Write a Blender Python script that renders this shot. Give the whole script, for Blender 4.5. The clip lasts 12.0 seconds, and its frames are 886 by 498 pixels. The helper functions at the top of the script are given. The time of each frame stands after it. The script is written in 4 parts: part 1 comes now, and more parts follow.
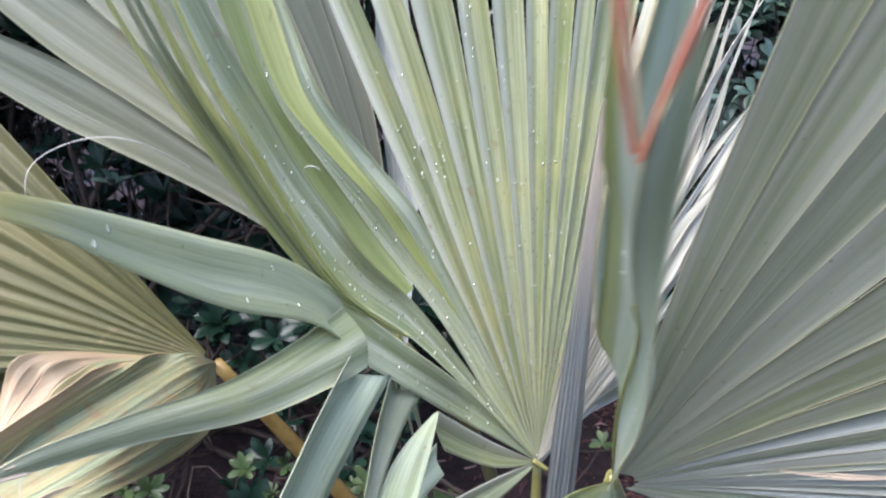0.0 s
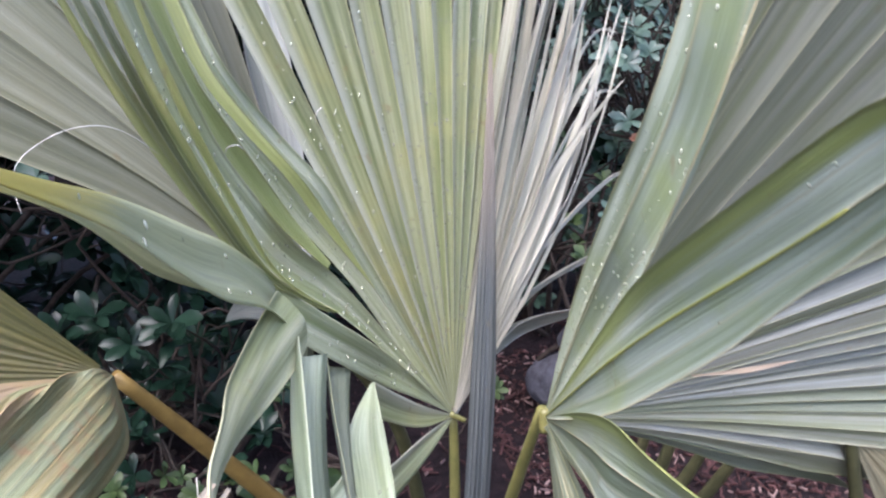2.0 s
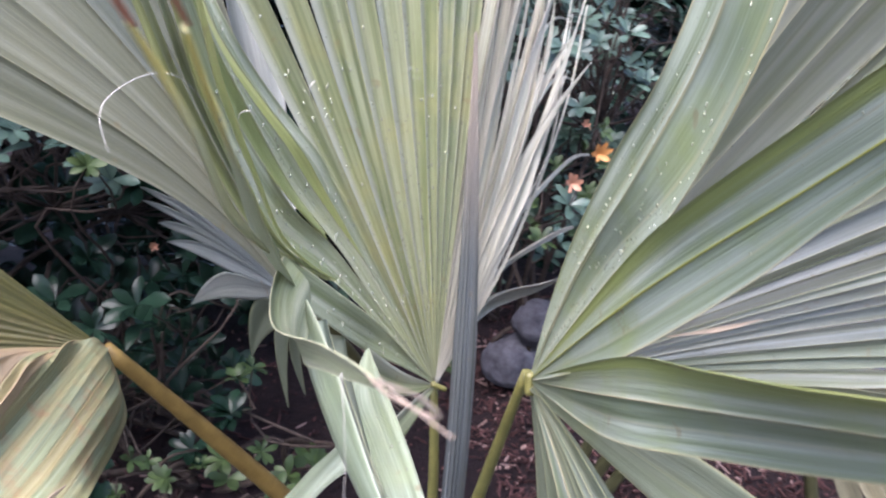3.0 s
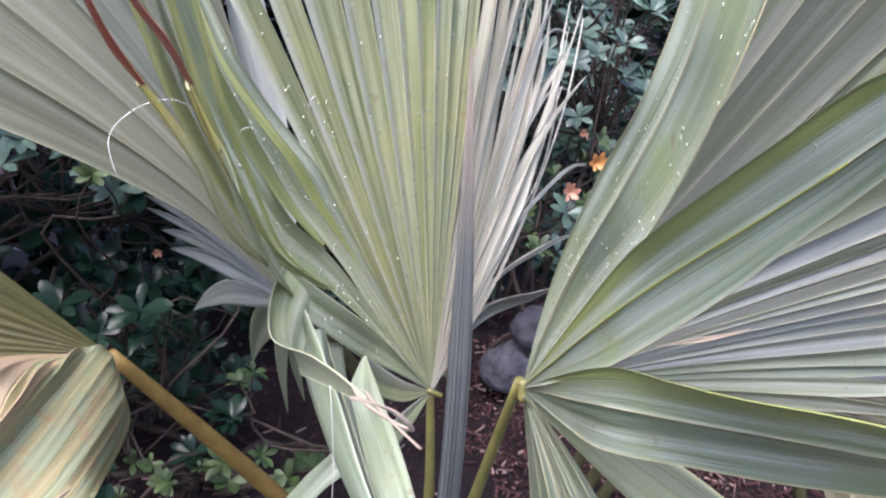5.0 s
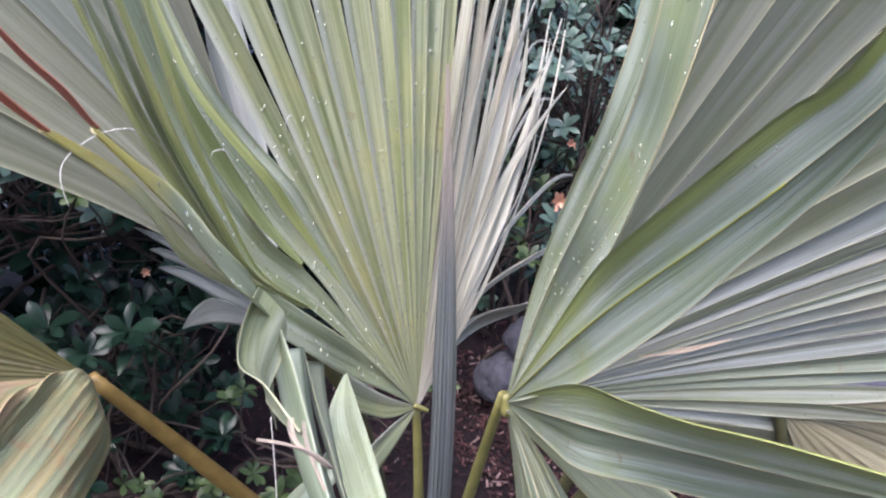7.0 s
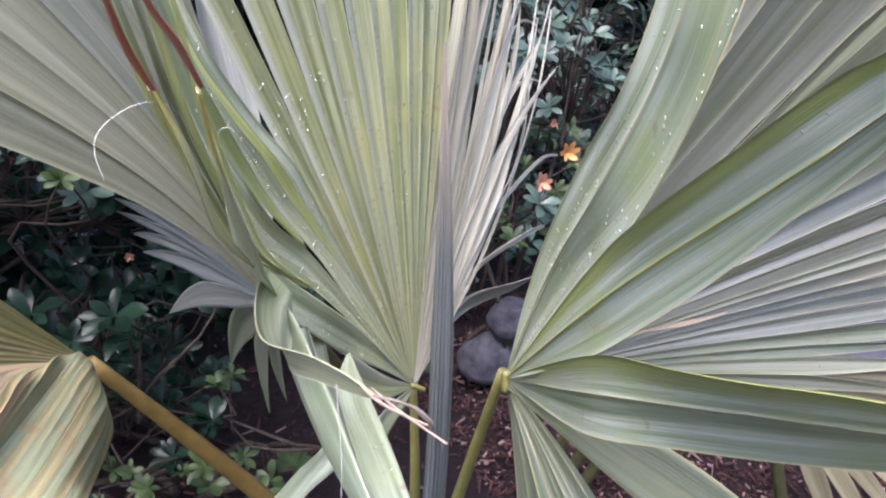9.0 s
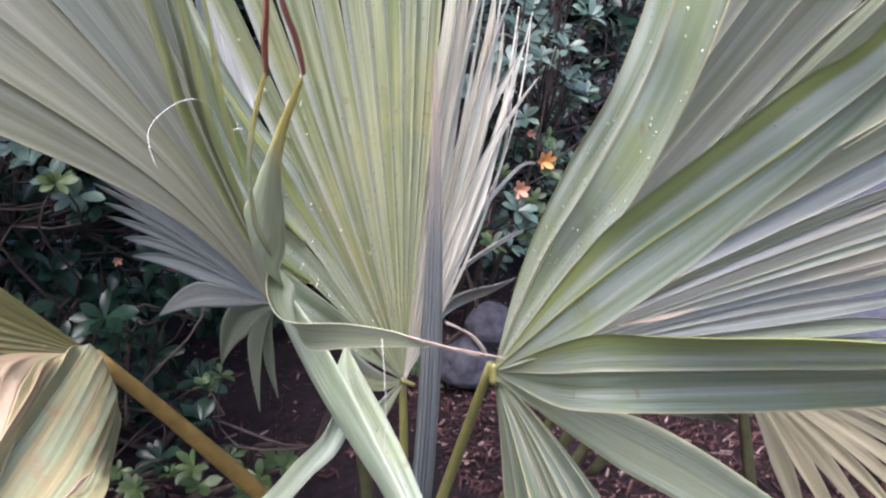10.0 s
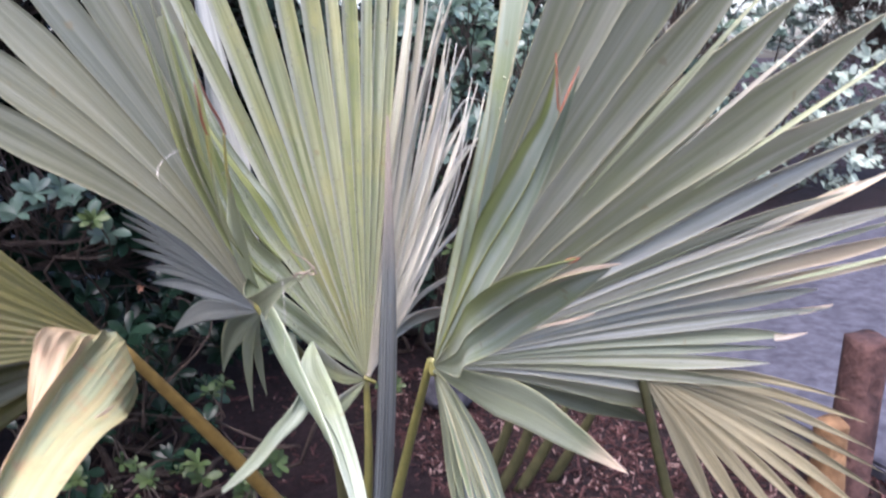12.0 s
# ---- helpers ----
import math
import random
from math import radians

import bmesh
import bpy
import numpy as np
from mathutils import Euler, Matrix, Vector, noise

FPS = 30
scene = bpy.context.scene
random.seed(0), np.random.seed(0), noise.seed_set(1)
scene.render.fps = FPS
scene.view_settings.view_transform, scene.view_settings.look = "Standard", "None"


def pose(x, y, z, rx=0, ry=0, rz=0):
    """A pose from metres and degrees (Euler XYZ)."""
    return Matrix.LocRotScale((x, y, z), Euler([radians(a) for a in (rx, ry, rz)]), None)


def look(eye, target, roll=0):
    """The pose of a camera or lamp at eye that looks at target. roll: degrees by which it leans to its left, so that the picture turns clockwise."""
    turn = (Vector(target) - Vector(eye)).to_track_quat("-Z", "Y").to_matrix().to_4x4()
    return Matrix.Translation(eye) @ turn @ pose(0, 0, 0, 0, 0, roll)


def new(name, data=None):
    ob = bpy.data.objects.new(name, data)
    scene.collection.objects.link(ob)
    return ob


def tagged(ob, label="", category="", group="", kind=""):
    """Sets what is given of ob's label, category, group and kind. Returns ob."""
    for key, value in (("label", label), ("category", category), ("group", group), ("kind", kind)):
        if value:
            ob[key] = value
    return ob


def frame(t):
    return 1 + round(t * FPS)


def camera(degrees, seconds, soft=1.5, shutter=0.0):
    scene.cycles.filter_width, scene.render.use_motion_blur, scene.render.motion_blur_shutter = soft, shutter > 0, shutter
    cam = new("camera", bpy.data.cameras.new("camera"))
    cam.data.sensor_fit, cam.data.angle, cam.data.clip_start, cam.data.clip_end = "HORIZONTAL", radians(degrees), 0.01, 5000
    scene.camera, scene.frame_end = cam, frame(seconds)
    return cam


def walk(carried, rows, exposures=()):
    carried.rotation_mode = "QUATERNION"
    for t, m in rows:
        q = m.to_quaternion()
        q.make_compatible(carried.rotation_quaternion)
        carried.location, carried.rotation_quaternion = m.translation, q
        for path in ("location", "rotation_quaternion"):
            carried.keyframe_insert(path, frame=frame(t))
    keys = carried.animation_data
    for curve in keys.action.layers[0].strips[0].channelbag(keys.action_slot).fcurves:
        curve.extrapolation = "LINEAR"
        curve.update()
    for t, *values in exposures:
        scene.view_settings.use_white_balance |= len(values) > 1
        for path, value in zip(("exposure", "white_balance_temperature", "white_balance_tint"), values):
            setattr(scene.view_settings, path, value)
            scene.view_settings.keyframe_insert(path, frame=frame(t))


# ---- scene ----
cam = camera(60.0, 12.0, soft=2.2, shutter=0.5)
PATH = [
    (0, (0.013, -0.001, 0.83), (0.012, 1.924, 0.261), 1.6),
    (0.5, (-0.031, 0.018, 0.817), (0.114, 1.906, 0.17), 1.3),
    (0.6, (-0.042, 0.017, 0.82), (0.158, 1.88, 0.12), 0.4),
    (0.8, (-0.08, -0.008, 0.808), (0.302, 1.835, 0.132), -1.0),
    (1, (-0.098, -0.016, 0.812), (0.383, 1.788, 0.107), -0.6),
    (1.5, (-0.1, -0.015, 0.825), (0.484, 1.779, 0.177), -1.7),
    (2, (-0.078, 0.01, 0.825), (0.458, 1.82, 0.192), -1.1),
    (2.5, (-0.078, 0.022, 0.809), (0.421, 1.839, 0.144), -0.3),
    (3, (-0.13, 0.001, 0.813), (0.582, 1.754, 0.167), 0.2),
    (3.2, (-0.141, -0.004, 0.812), (0.613, 1.731, 0.164), 0.5),
    (4.8, (-0.125, -0.007, 0.821), (0.581, 1.747, 0.167), 0.2),
    (5, (-0.13, -0.014, 0.823), (0.577, 1.745, 0.187), 0.4),
    (5.5, (-0.123, -0.013, 0.821), (0.582, 1.742, 0.172), 0.5),
    (6, (-0.117, -0.016, 0.823), (0.575, 1.748, 0.181), -0.5),
    (6.5, (-0.113, -0.018, 0.824), (0.608, 1.729, 0.17), -1.0),
    (7, (-0.114, -0.019, 0.828), (0.594, 1.748, 0.214), -0.8),
    (7.5, (-0.111, -0.012, 0.826), (0.599, 1.747, 0.192), -1.4),
    (7.7, (-0.114, -0.011, 0.825), (0.61, 1.737, 0.178), -1.1),
    (9.3, (-0.142, -0.012, 0.824), (0.65, 1.705, 0.173), -0.8),
    (9.5, (-0.146, -0.017, 0.824), (0.662, 1.697, 0.185), -0.8),
    (10, (-0.17, -0.035, 0.823), (0.686, 1.662, 0.203), 0.0),
    (10.5, (-0.169, -0.07, 0.827), (0.633, 1.652, 0.2), 0.5),
    (11, (-0.127, -0.102, 0.823), (0.425, 1.695, 0.14), -0.4),
    (11.2, (-0.14, -0.154, 0.844), (0.473, 1.621, 0.156), -2.7),
    (11.5, (-0.156, -0.206, 0.837), (0.643, 1.518, 0.214), -0.5),
    (12, (-0.18, -0.232, 0.84), (0.642, 1.527, 0.359), -0.4),
]
walk(cam, [(t, look(eye, target, roll)) for t, eye, target, roll in PATH], exposures=[(0.0, 2.25, 5900, 16.0), (1.5, 2.12, 5940, 20.0), (5.5, 2.07, 6020, 22.5), (10.0, 2.03, 6080, 23.5), (12.0, 2.15, 6090, 25.5)])

SHARED = dict(sky=0.15, sun=1.5)


def sky_and_sun():
    """Overcast daylight: a soft sky and one wide, pale sun."""
    world = bpy.data.worlds.new("overcast_sky")
    scene.world = world
    world.use_nodes = True
    nodes, links = world.node_tree.nodes, world.node_tree.links
    nodes.clear()
    tex = nodes.new("ShaderNodeTexSky")
    tex.sky_type, tex.sun_disc = "NISHITA", False
    tex.sun_elevation, tex.sun_rotation = radians(66), radians(225)
    tex.air_density, tex.dust_density, tex.ozone_density = 1.0, 4.0, 1.0
    back, out = nodes.new("ShaderNodeBackground"), nodes.new("ShaderNodeOutputWorld")
    back.inputs["Strength"].default_value = SHARED["sky"]
    links.new(tex.outputs["Color"], back.inputs["Color"])
    links.new(back.outputs["Background"], out.inputs["Surface"])
    lamp = bpy.data.lights.new("sun", "SUN")
    lamp.energy, lamp.angle, lamp.color = SHARED["sun"], radians(40), (1.0, 0.98, 0.96)
    ob = new("sun", lamp)
    ob.matrix_world = look((-1.3, -1.3, 4.4), (0, 0.5, 0.4))


sky_and_sun()


# ---- materials ----
def material(name, rough=0.5, spec=0.5):
    mat = bpy.data.materials.new(name)
    mat.use_nodes = True
    nodes = mat.node_tree.nodes
    bsdf = nodes["Principled BSDF"]
    bsdf.inputs["Roughness"].default_value = rough
    bsdf.inputs["Specular IOR Level"].default_value = spec
    return mat, nodes, mat.node_tree.links, bsdf


def node(nodes, kind, **values):
    n = nodes.new(kind)
    for key, value in values.items():
        n.inputs[key.replace("_", " ")].default_value = value
    return n


def ramp(nodes, links, source, stops):
    n = nodes.new("ShaderNodeValToRGB")
    els = n.color_ramp.elements
    while len(els) < len(stops):
        els.new(0.5)
    for el, (at, col) in zip(els, stops):
        el.position, el.color = at, (*col, 1)
    links.new(source, n.inputs["Fac"])
    return n.outputs["Color"]


def math_node(nodes, links, op, a, b):
    n = nodes.new("ShaderNodeMath")
    n.operation = op
    for i, v in enumerate((a, b)):
        if isinstance(v, (int, float)):
            n.inputs[i].default_value = v
        else:
            links.new(v, n.inputs[i])
    return n.outputs[0]


def mix(nodes, links, fac, a, b, kind="MIX"):
    n = nodes.new("ShaderNodeMix")
    n.data_type, n.blend_type = "RGBA", kind
    for key, v in ((0, fac), (6, a), (7, b)):
        if isinstance(v, (int, float)):
            n.inputs[key].default_value = v
        elif isinstance(v, tuple):
            n.inputs[key].default_value = (*v, 1)
        else:
            links.new(v, n.inputs[key])
    return n.outputs[2]


def palm_leaf(name, green, pale, rim, patch, patch_amount=0.35, rough=0.42, glow=0.18, veins=26.0, stain=None, tone=1.0, lines=0.6, blotch=9.0, end=None, lit_facet=None, hairy=0.75):
    """A waxy, ribbed palm blade: fine lengthwise veins, paler bands, coloured rims and blotches."""
    mat, nodes, links, bsdf = material(name, rough, 0.55)
    uv = nodes.new("ShaderNodeUVMap")
    uv.uv_map = "UVMap"
    sep = nodes.new("ShaderNodeSeparateXYZ")
    links.new(uv.outputs["UV"], sep.inputs[0])
    info = nodes.new("ShaderNodeObjectInfo")
    across, along = sep.outputs["X"], sep.outputs["Y"]
    # lengthwise streaks: noise stretched along the blade
    comb = nodes.new("ShaderNodeCombineXYZ")
    links.new(math_node(nodes, links, "MULTIPLY", across, veins), comb.inputs["X"])
    links.new(math_node(nodes, links, "MULTIPLY", along, 5.0), comb.inputs["Y"])
    links.new(math_node(nodes, links, "MULTIPLY", info.outputs["Random"], 40.0), comb.inputs["Z"])
    fine = node(nodes, "ShaderNodeTexNoise", Scale=1.0, Detail=3.0, Roughness=0.6)
    links.new(comb.outputs[0], fine.inputs["Vector"])
    comb2 = nodes.new("ShaderNodeCombineXYZ")
    links.new(math_node(nodes, links, "MULTIPLY", across, 4.2), comb2.inputs["X"])
    links.new(math_node(nodes, links, "MULTIPLY", along, 3.0), comb2.inputs["Y"])
    links.new(math_node(nodes, links, "MULTIPLY", info.outputs["Random"], 90.0), comb2.inputs["Z"])
    broad = node(nodes, "ShaderNodeTexNoise", Scale=1.0, Detail=4.0, Roughness=0.55)
    links.new(comb2.outputs[0], broad.inputs["Vector"])
    col = ramp(nodes, links, broad.outputs["Fac"], [(0.36, green), (0.64, pale)])
    streak = ramp(nodes, links, fine.outputs["Fac"], [(0.3, (0.62, 0.62, 0.62)), (0.7, (1.18, 1.18, 1.12))])
    col = mix(nodes, links, lines, col, streak, "MULTIPLY")
    comb3 = nodes.new("ShaderNodeCombineXYZ")
    links.new(math_node(nodes, links, "MULTIPLY", across, veins * 3.3), comb3.inputs["X"])
    links.new(math_node(nodes, links, "MULTIPLY", along, 9.0), comb3.inputs["Y"])
    links.new(math_node(nodes, links, "MULTIPLY", info.outputs["Random"], 70.0), comb3.inputs["Z"])
    hair = node(nodes, "ShaderNodeTexNoise", Scale=1.0, Detail=2.0, Roughness=0.6)
    links.new(comb3.outputs[0], hair.inputs["Vector"])
    hairs = ramp(nodes, links, hair.outputs["Fac"], [(0.32, (0.66, 0.68, 0.62)), (0.5, (1.0, 1.0, 1.0)), (0.68, (1.25, 1.24, 1.2))])
    col = mix(nodes, links, hairy, col, hairs, "MULTIPLY")
    # blotches of a second colour
    geo = nodes.new("ShaderNodeTexCoord")
    blot = node(nodes, "ShaderNodeTexNoise", Scale=blotch, Detail=5.0, Roughness=0.6)
    links.new(geo.outputs["Object"], blot.inputs["Vector"])
    spot = ramp(nodes, links, blot.outputs["Fac"], [(0.5, (0, 0, 0)), (0.72, (1, 1, 1))])
    lot = math_node(nodes, links, "MULTIPLY", spot, patch_amount)
    col = mix(nodes, links, lot, col, patch)
    # each blade a little different
    shade = ramp(nodes, links, info.outputs["Random"], [(0.0, (0.8, 0.83, 0.8)), (1.0, (1.15, 1.12, 1.0))])
    col = mix(nodes, links, tone, col, shade, "MULTIPLY")
    # rims and keel
    off = math_node(nodes, links, "ABSOLUTE", math_node(nodes, links, "SUBTRACT", across, 0.5), 0.0)
    edge_fac = ramp(nodes, links, off, [(0.0, (0.5, 0.5, 0.5)), (0.035, (0, 0, 0)), (0.468, (0, 0, 0)), (0.486, (1, 1, 1))])
    col = mix(nodes, links, math_node(nodes, links, "MULTIPLY", edge_fac, math_node(nodes, links, "ADD", 0.35, math_node(nodes, links, "MULTIPLY", fine.outputs["Fac"], 0.7))), col, rim)
    # one side of the blade tinted: its facet's light put into the colour
    if lit_facet:
        side, reach_, tint = lit_facet
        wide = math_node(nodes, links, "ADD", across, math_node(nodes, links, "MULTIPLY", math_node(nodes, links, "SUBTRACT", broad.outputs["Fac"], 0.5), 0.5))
        facet_fac = nodes.new("ShaderNodeMapRange")
        facet_fac.inputs["From Min"].default_value, facet_fac.inputs["From Max"].default_value = (reach_ + 0.15, reach_ - 0.15) if side < 0 else (1 - reach_ - 0.15, 1 - reach_ + 0.15)
        links.new(wide, facet_fac.inputs["Value"])
        col = mix(nodes, links, math_node(nodes, links, "MULTIPLY", facet_fac.outputs["Result"], 0.85), col, tint)
    if end:
        start, stop, dry = end
        reach = math_node(nodes, links, "ADD", along, math_node(nodes, links, "MULTIPLY", fine.outputs["Fac"], 0.1))
        fade = nodes.new("ShaderNodeMapRange")
        fade.inputs["From Min"].default_value, fade.inputs["From Max"].default_value = start + 0.05, stop + 0.05
        links.new(reach, fade.inputs["Value"])
        col = mix(nodes, links, fade.outputs["Result"], col, dry)
    # a few small brown specks
    fleck = node(nodes, "ShaderNodeTexNoise", Scale=70.0, Detail=2.0)
    links.new(geo.outputs["Object"], fleck.inputs["Vector"])
    some = ramp(nodes, links, fleck.outputs["Fac"], [(0.69, (0, 0, 0)), (0.75, (0.55, 0.55, 0.55))])
    col = mix(nodes, links, some, col, (0.2, 0.15, 0.07))
    if stain:
        st = node(nodes, "ShaderNodeTexNoise", Scale=38.0, Detail=6.0, Roughness=0.7)
        links.new(geo.outputs["Object"], st.inputs["Vector"])
        sf = ramp(nodes, links, st.outputs["Fac"], [(0.56, (0, 0, 0)), (0.66, (0.8, 0.8, 0.8))])
        col = mix(nodes, links, sf, col, stain)
    links.new(col, bsdf.inputs["Base Color"])
    # relief and gloss
    bump = node(nodes, "ShaderNodeBump", Strength=0.5, Distance=0.0012)
    links.new(math_node(nodes, links, "ADD", fine.outputs["Fac"], math_node(nodes, links, "MULTIPLY", hair.outputs["Fac"], 0.6)), bump.inputs["Height"])
    links.new(bump.outputs["Normal"], bsdf.inputs["Normal"])
    r = nodes.new("ShaderNodeMapRange")
    r.inputs["To Min"].default_value, r.inputs["To Max"].default_value = rough - 0.1, rough + 0.16
    links.new(broad.outputs["Fac"], r.inputs["Value"])
    links.new(r.outputs["Result"], bsdf.inputs["Roughness"])
    # light that comes through the thin blade
    trans, mixer, out = nodes.new("ShaderNodeBsdfTranslucent"), nodes.new("ShaderNodeMixShader"), nodes["Material Output"]
    skin = node(nodes, "ShaderNodeGamma", Gamma=0.5)
    links.new(mix(nodes, links, 0.5, col, rim), skin.inputs["Color"])
    links.new(skin.outputs["Color"], trans.inputs["Color"])
    mixer.inputs[0].default_value = glow
    links.new(bsdf.outputs[0], mixer.inputs[1])
    links.new(trans.outputs[0], mixer.inputs[2])
    links.new(mixer.outputs[0], out.inputs["Surface"])
    return mat


def mottled(name, a, b, scale, rough=0.8, bump=0.3, spec=0.3, vary=True, dist=0.004, third=None):
    mat, nodes, links, bsdf = material(name, rough, spec)
    co = nodes.new("ShaderNodeTexCoord")
    n1 = node(nodes, "ShaderNodeTexNoise", Scale=scale, Detail=7.0, Roughness=0.65)
    n2 = node(nodes, "ShaderNodeTexNoise", Scale=scale * 0.13, Detail=3.0)
    for n in (n1, n2):
        links.new(co.outputs["Object"], n.inputs["Vector"])
    col = ramp(nodes, links, n1.outputs["Fac"], [(0.3, a), (0.7, b)])
    big = ramp(nodes, links, n2.outputs["Fac"], [(0.3, (0.7, 0.7, 0.7)), (0.7, (1.15, 1.15, 1.15))])
    col = mix(nodes, links, 0.8, col, big, "MULTIPLY")
    if vary:
        geo = nodes.new("ShaderNodeNewGeometry")
        stops = [(0.0, (0.6, 0.62, 0.6)), (1.0, (1.35, 1.3, 1.2))]
        tone = ramp(nodes, links, geo.outputs["Random Per Island"], stops)
        col = mix(nodes, links, 1.0, col, tone, "MULTIPLY")
        if third:
            pick = ramp(nodes, links, geo.outputs["Random Per Island"], [(0.86, (0, 0, 0)), (0.9, (1, 1, 1))])
            col = mix(nodes, links, pick, col, third)
    links.new(col, bsdf.inputs["Base Color"])
    b_ = node(nodes, "ShaderNodeBump", Strength=bump, Distance=dist)
    links.new(n1.outputs["Fac"], b_.inputs["Height"])
    links.new(b_.outputs["Normal"], bsdf.inputs["Normal"])
    return mat


# pale left facets: waxy bloom, and the pleat's light and shade painted in
GREEN = palm_leaf("green_blade", (0.145, 0.18, 0.075), (0.36, 0.38, 0.26), (0.5, 0.5, 0.3), (0.325, 0.31, 0.135), 0.75, lines=0.9, blotch=12.0, lit_facet=(-1, 0.3, (0.45, 0.455, 0.355)))
GREEN_PALE = palm_leaf("pale_green_blade", (0.21, 0.25, 0.125), (0.43, 0.45, 0.345), (0.56, 0.56, 0.36), (0.34, 0.36, 0.16), 0.7, lines=0.8, blotch=14.0)
HANG = palm_leaf("hanging_pale_blade", (0.19, 0.235, 0.16), (0.36, 0.405, 0.345), (0.35, 0.38, 0.28), (0.28, 0.33, 0.19), 0.6, glow=0.08, lines=0.7, blotch=14.0)
CREST = palm_leaf("light_green_blade", (0.28, 0.325, 0.195), (0.47, 0.5, 0.39), (0.5, 0.51, 0.3), (0.38, 0.42, 0.22), glow=0.35, lines=0.5)
CREST_TIP = palm_leaf("light_green_blade_yellow_end", (0.28, 0.325, 0.195), (0.47, 0.5, 0.39), (0.5, 0.51, 0.3), (0.38, 0.42, 0.22), glow=0.35, lines=0.5, end=(0.275, 0.34, (0.58, 0.49, 0.1)))
CREST_TWIN = palm_leaf("narrow_blade_yellow_end", (0.28, 0.325, 0.195), (0.47, 0.5, 0.39), (0.5, 0.51, 0.3), (0.38, 0.42, 0.22), glow=0.35, lines=0.5, end=(0.17, 0.24, (0.58, 0.49, 0.1)))
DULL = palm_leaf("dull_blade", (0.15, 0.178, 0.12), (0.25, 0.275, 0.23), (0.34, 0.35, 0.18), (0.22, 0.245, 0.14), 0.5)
BLUE = palm_leaf("bluish_blade", (0.165, 0.215, 0.135), (0.37, 0.425, 0.385), (0.56, 0.48, 0.28), (0.22, 0.275, 0.12), 0.8, rough=0.34, glow=0.1, lines=0.18, veins=8.0, hairy=0.16, blotch=16.0)
# olive margin paints the light that shines through the turned facet
BLUE_OLIVE = palm_leaf("olive_lit_margin_blade", (0.165, 0.215, 0.135), (0.36, 0.41, 0.37), (0.56, 0.5, 0.3), (0.22, 0.275, 0.12), 0.8, rough=0.34, glow=0.08, lines=0.18, veins=8.0, hairy=0.16, blotch=16.0, lit_facet=(-1, 0.34, (0.225, 0.265, 0.065)))
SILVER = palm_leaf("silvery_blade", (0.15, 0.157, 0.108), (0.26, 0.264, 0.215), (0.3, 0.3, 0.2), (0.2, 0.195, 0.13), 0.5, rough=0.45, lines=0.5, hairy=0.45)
GREY = palm_leaf("grey_green_blade", (0.22, 0.245, 0.14), (0.4, 0.405, 0.335), (0.52, 0.49, 0.3), (0.27, 0.29, 0.14), 0.6, rough=0.36, glow=0.24, tone=0.5, lines=0.4, veins=18.0, hairy=0.4)
SHEEN = palm_leaf("sheeny_blade", (0.17, 0.185, 0.14), (0.34, 0.35, 0.335), (0.5, 0.48, 0.3), (0.21, 0.22, 0.15), rough=0.32, tone=0.8, lines=0.6, hairy=0.5)
SHEEN_DRY = palm_leaf("drying_blade", (0.17, 0.185, 0.14), (0.34, 0.35, 0.335), (0.5, 0.48, 0.3), (0.21, 0.22, 0.15), rough=0.36, tone=0.6, lines=0.6, hairy=0.5, end=(0.26, 0.46, (0.42, 0.35, 0.23)))
DULL_DRY = palm_leaf("dull_drying_blade", (0.15, 0.178, 0.12), (0.25, 0.275, 0.23), (0.36, 0.35, 0.2), (0.22, 0.245, 0.14), 0.5, end=(0.43, 0.5, (0.55, 0.45, 0.33)))
# darker copy of the hanging blade, with the inner strap's shade in its colour
SHADED = palm_leaf("shaded_hanging_blade", (0.135, 0.16, 0.115), (0.225, 0.245, 0.21), (0.3, 0.31, 0.18), (0.18, 0.2, 0.125), 0.5)
SLATE = palm_leaf("slate_blade", (0.17, 0.195, 0.195), (0.34, 0.36, 0.37), (0.36, 0.39, 0.33), (0.24, 0.26, 0.25), rough=0.45, lines=0.8)
PALE = palm_leaf("pale_blade", (0.3, 0.3, 0.235), (0.5, 0.49, 0.445), (0.56, 0.53, 0.45), (0.46, 0.4, 0.33), 0.5, lines=0.8)
LIME = palm_leaf("lime_blade", (0.21, 0.255, 0.085), (0.33, 0.365, 0.17), (0.42, 0.44, 0.18), (0.28, 0.31, 0.15), glow=0.3)
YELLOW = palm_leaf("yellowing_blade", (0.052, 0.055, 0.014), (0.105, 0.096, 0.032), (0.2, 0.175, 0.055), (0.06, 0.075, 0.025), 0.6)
WITHER = palm_leaf("withering_blade", (0.34, 0.25, 0.15), (0.42, 0.325, 0.22), (0.36, 0.26, 0.16), (0.42, 0.33, 0.12), 0.9, rough=0.55, stain=(0.4, 0.25, 0.16), tone=0.1, lines=0.6, blotch=26.0, veins=44.0)
WITHER_MID = palm_leaf("yellow_withering_blade", (0.31, 0.275, 0.125), (0.41, 0.37, 0.22), (0.31, 0.24, 0.13), (0.2, 0.265, 0.14), 0.9, rough=0.55, stain=(0.33, 0.21, 0.11), tone=0.1, lines=0.8, blotch=18.0, veins=30.0)
WITHER_GREEN = palm_leaf("greenish_withering_blade", (0.215, 0.255, 0.14), (0.36, 0.4, 0.27), (0.33, 0.27, 0.15), (0.37, 0.32, 0.15), 0.9, rough=0.55, stain=(0.3, 0.22, 0.12), tone=0.1, lines=0.8, blotch=18.0, veins=30.0)
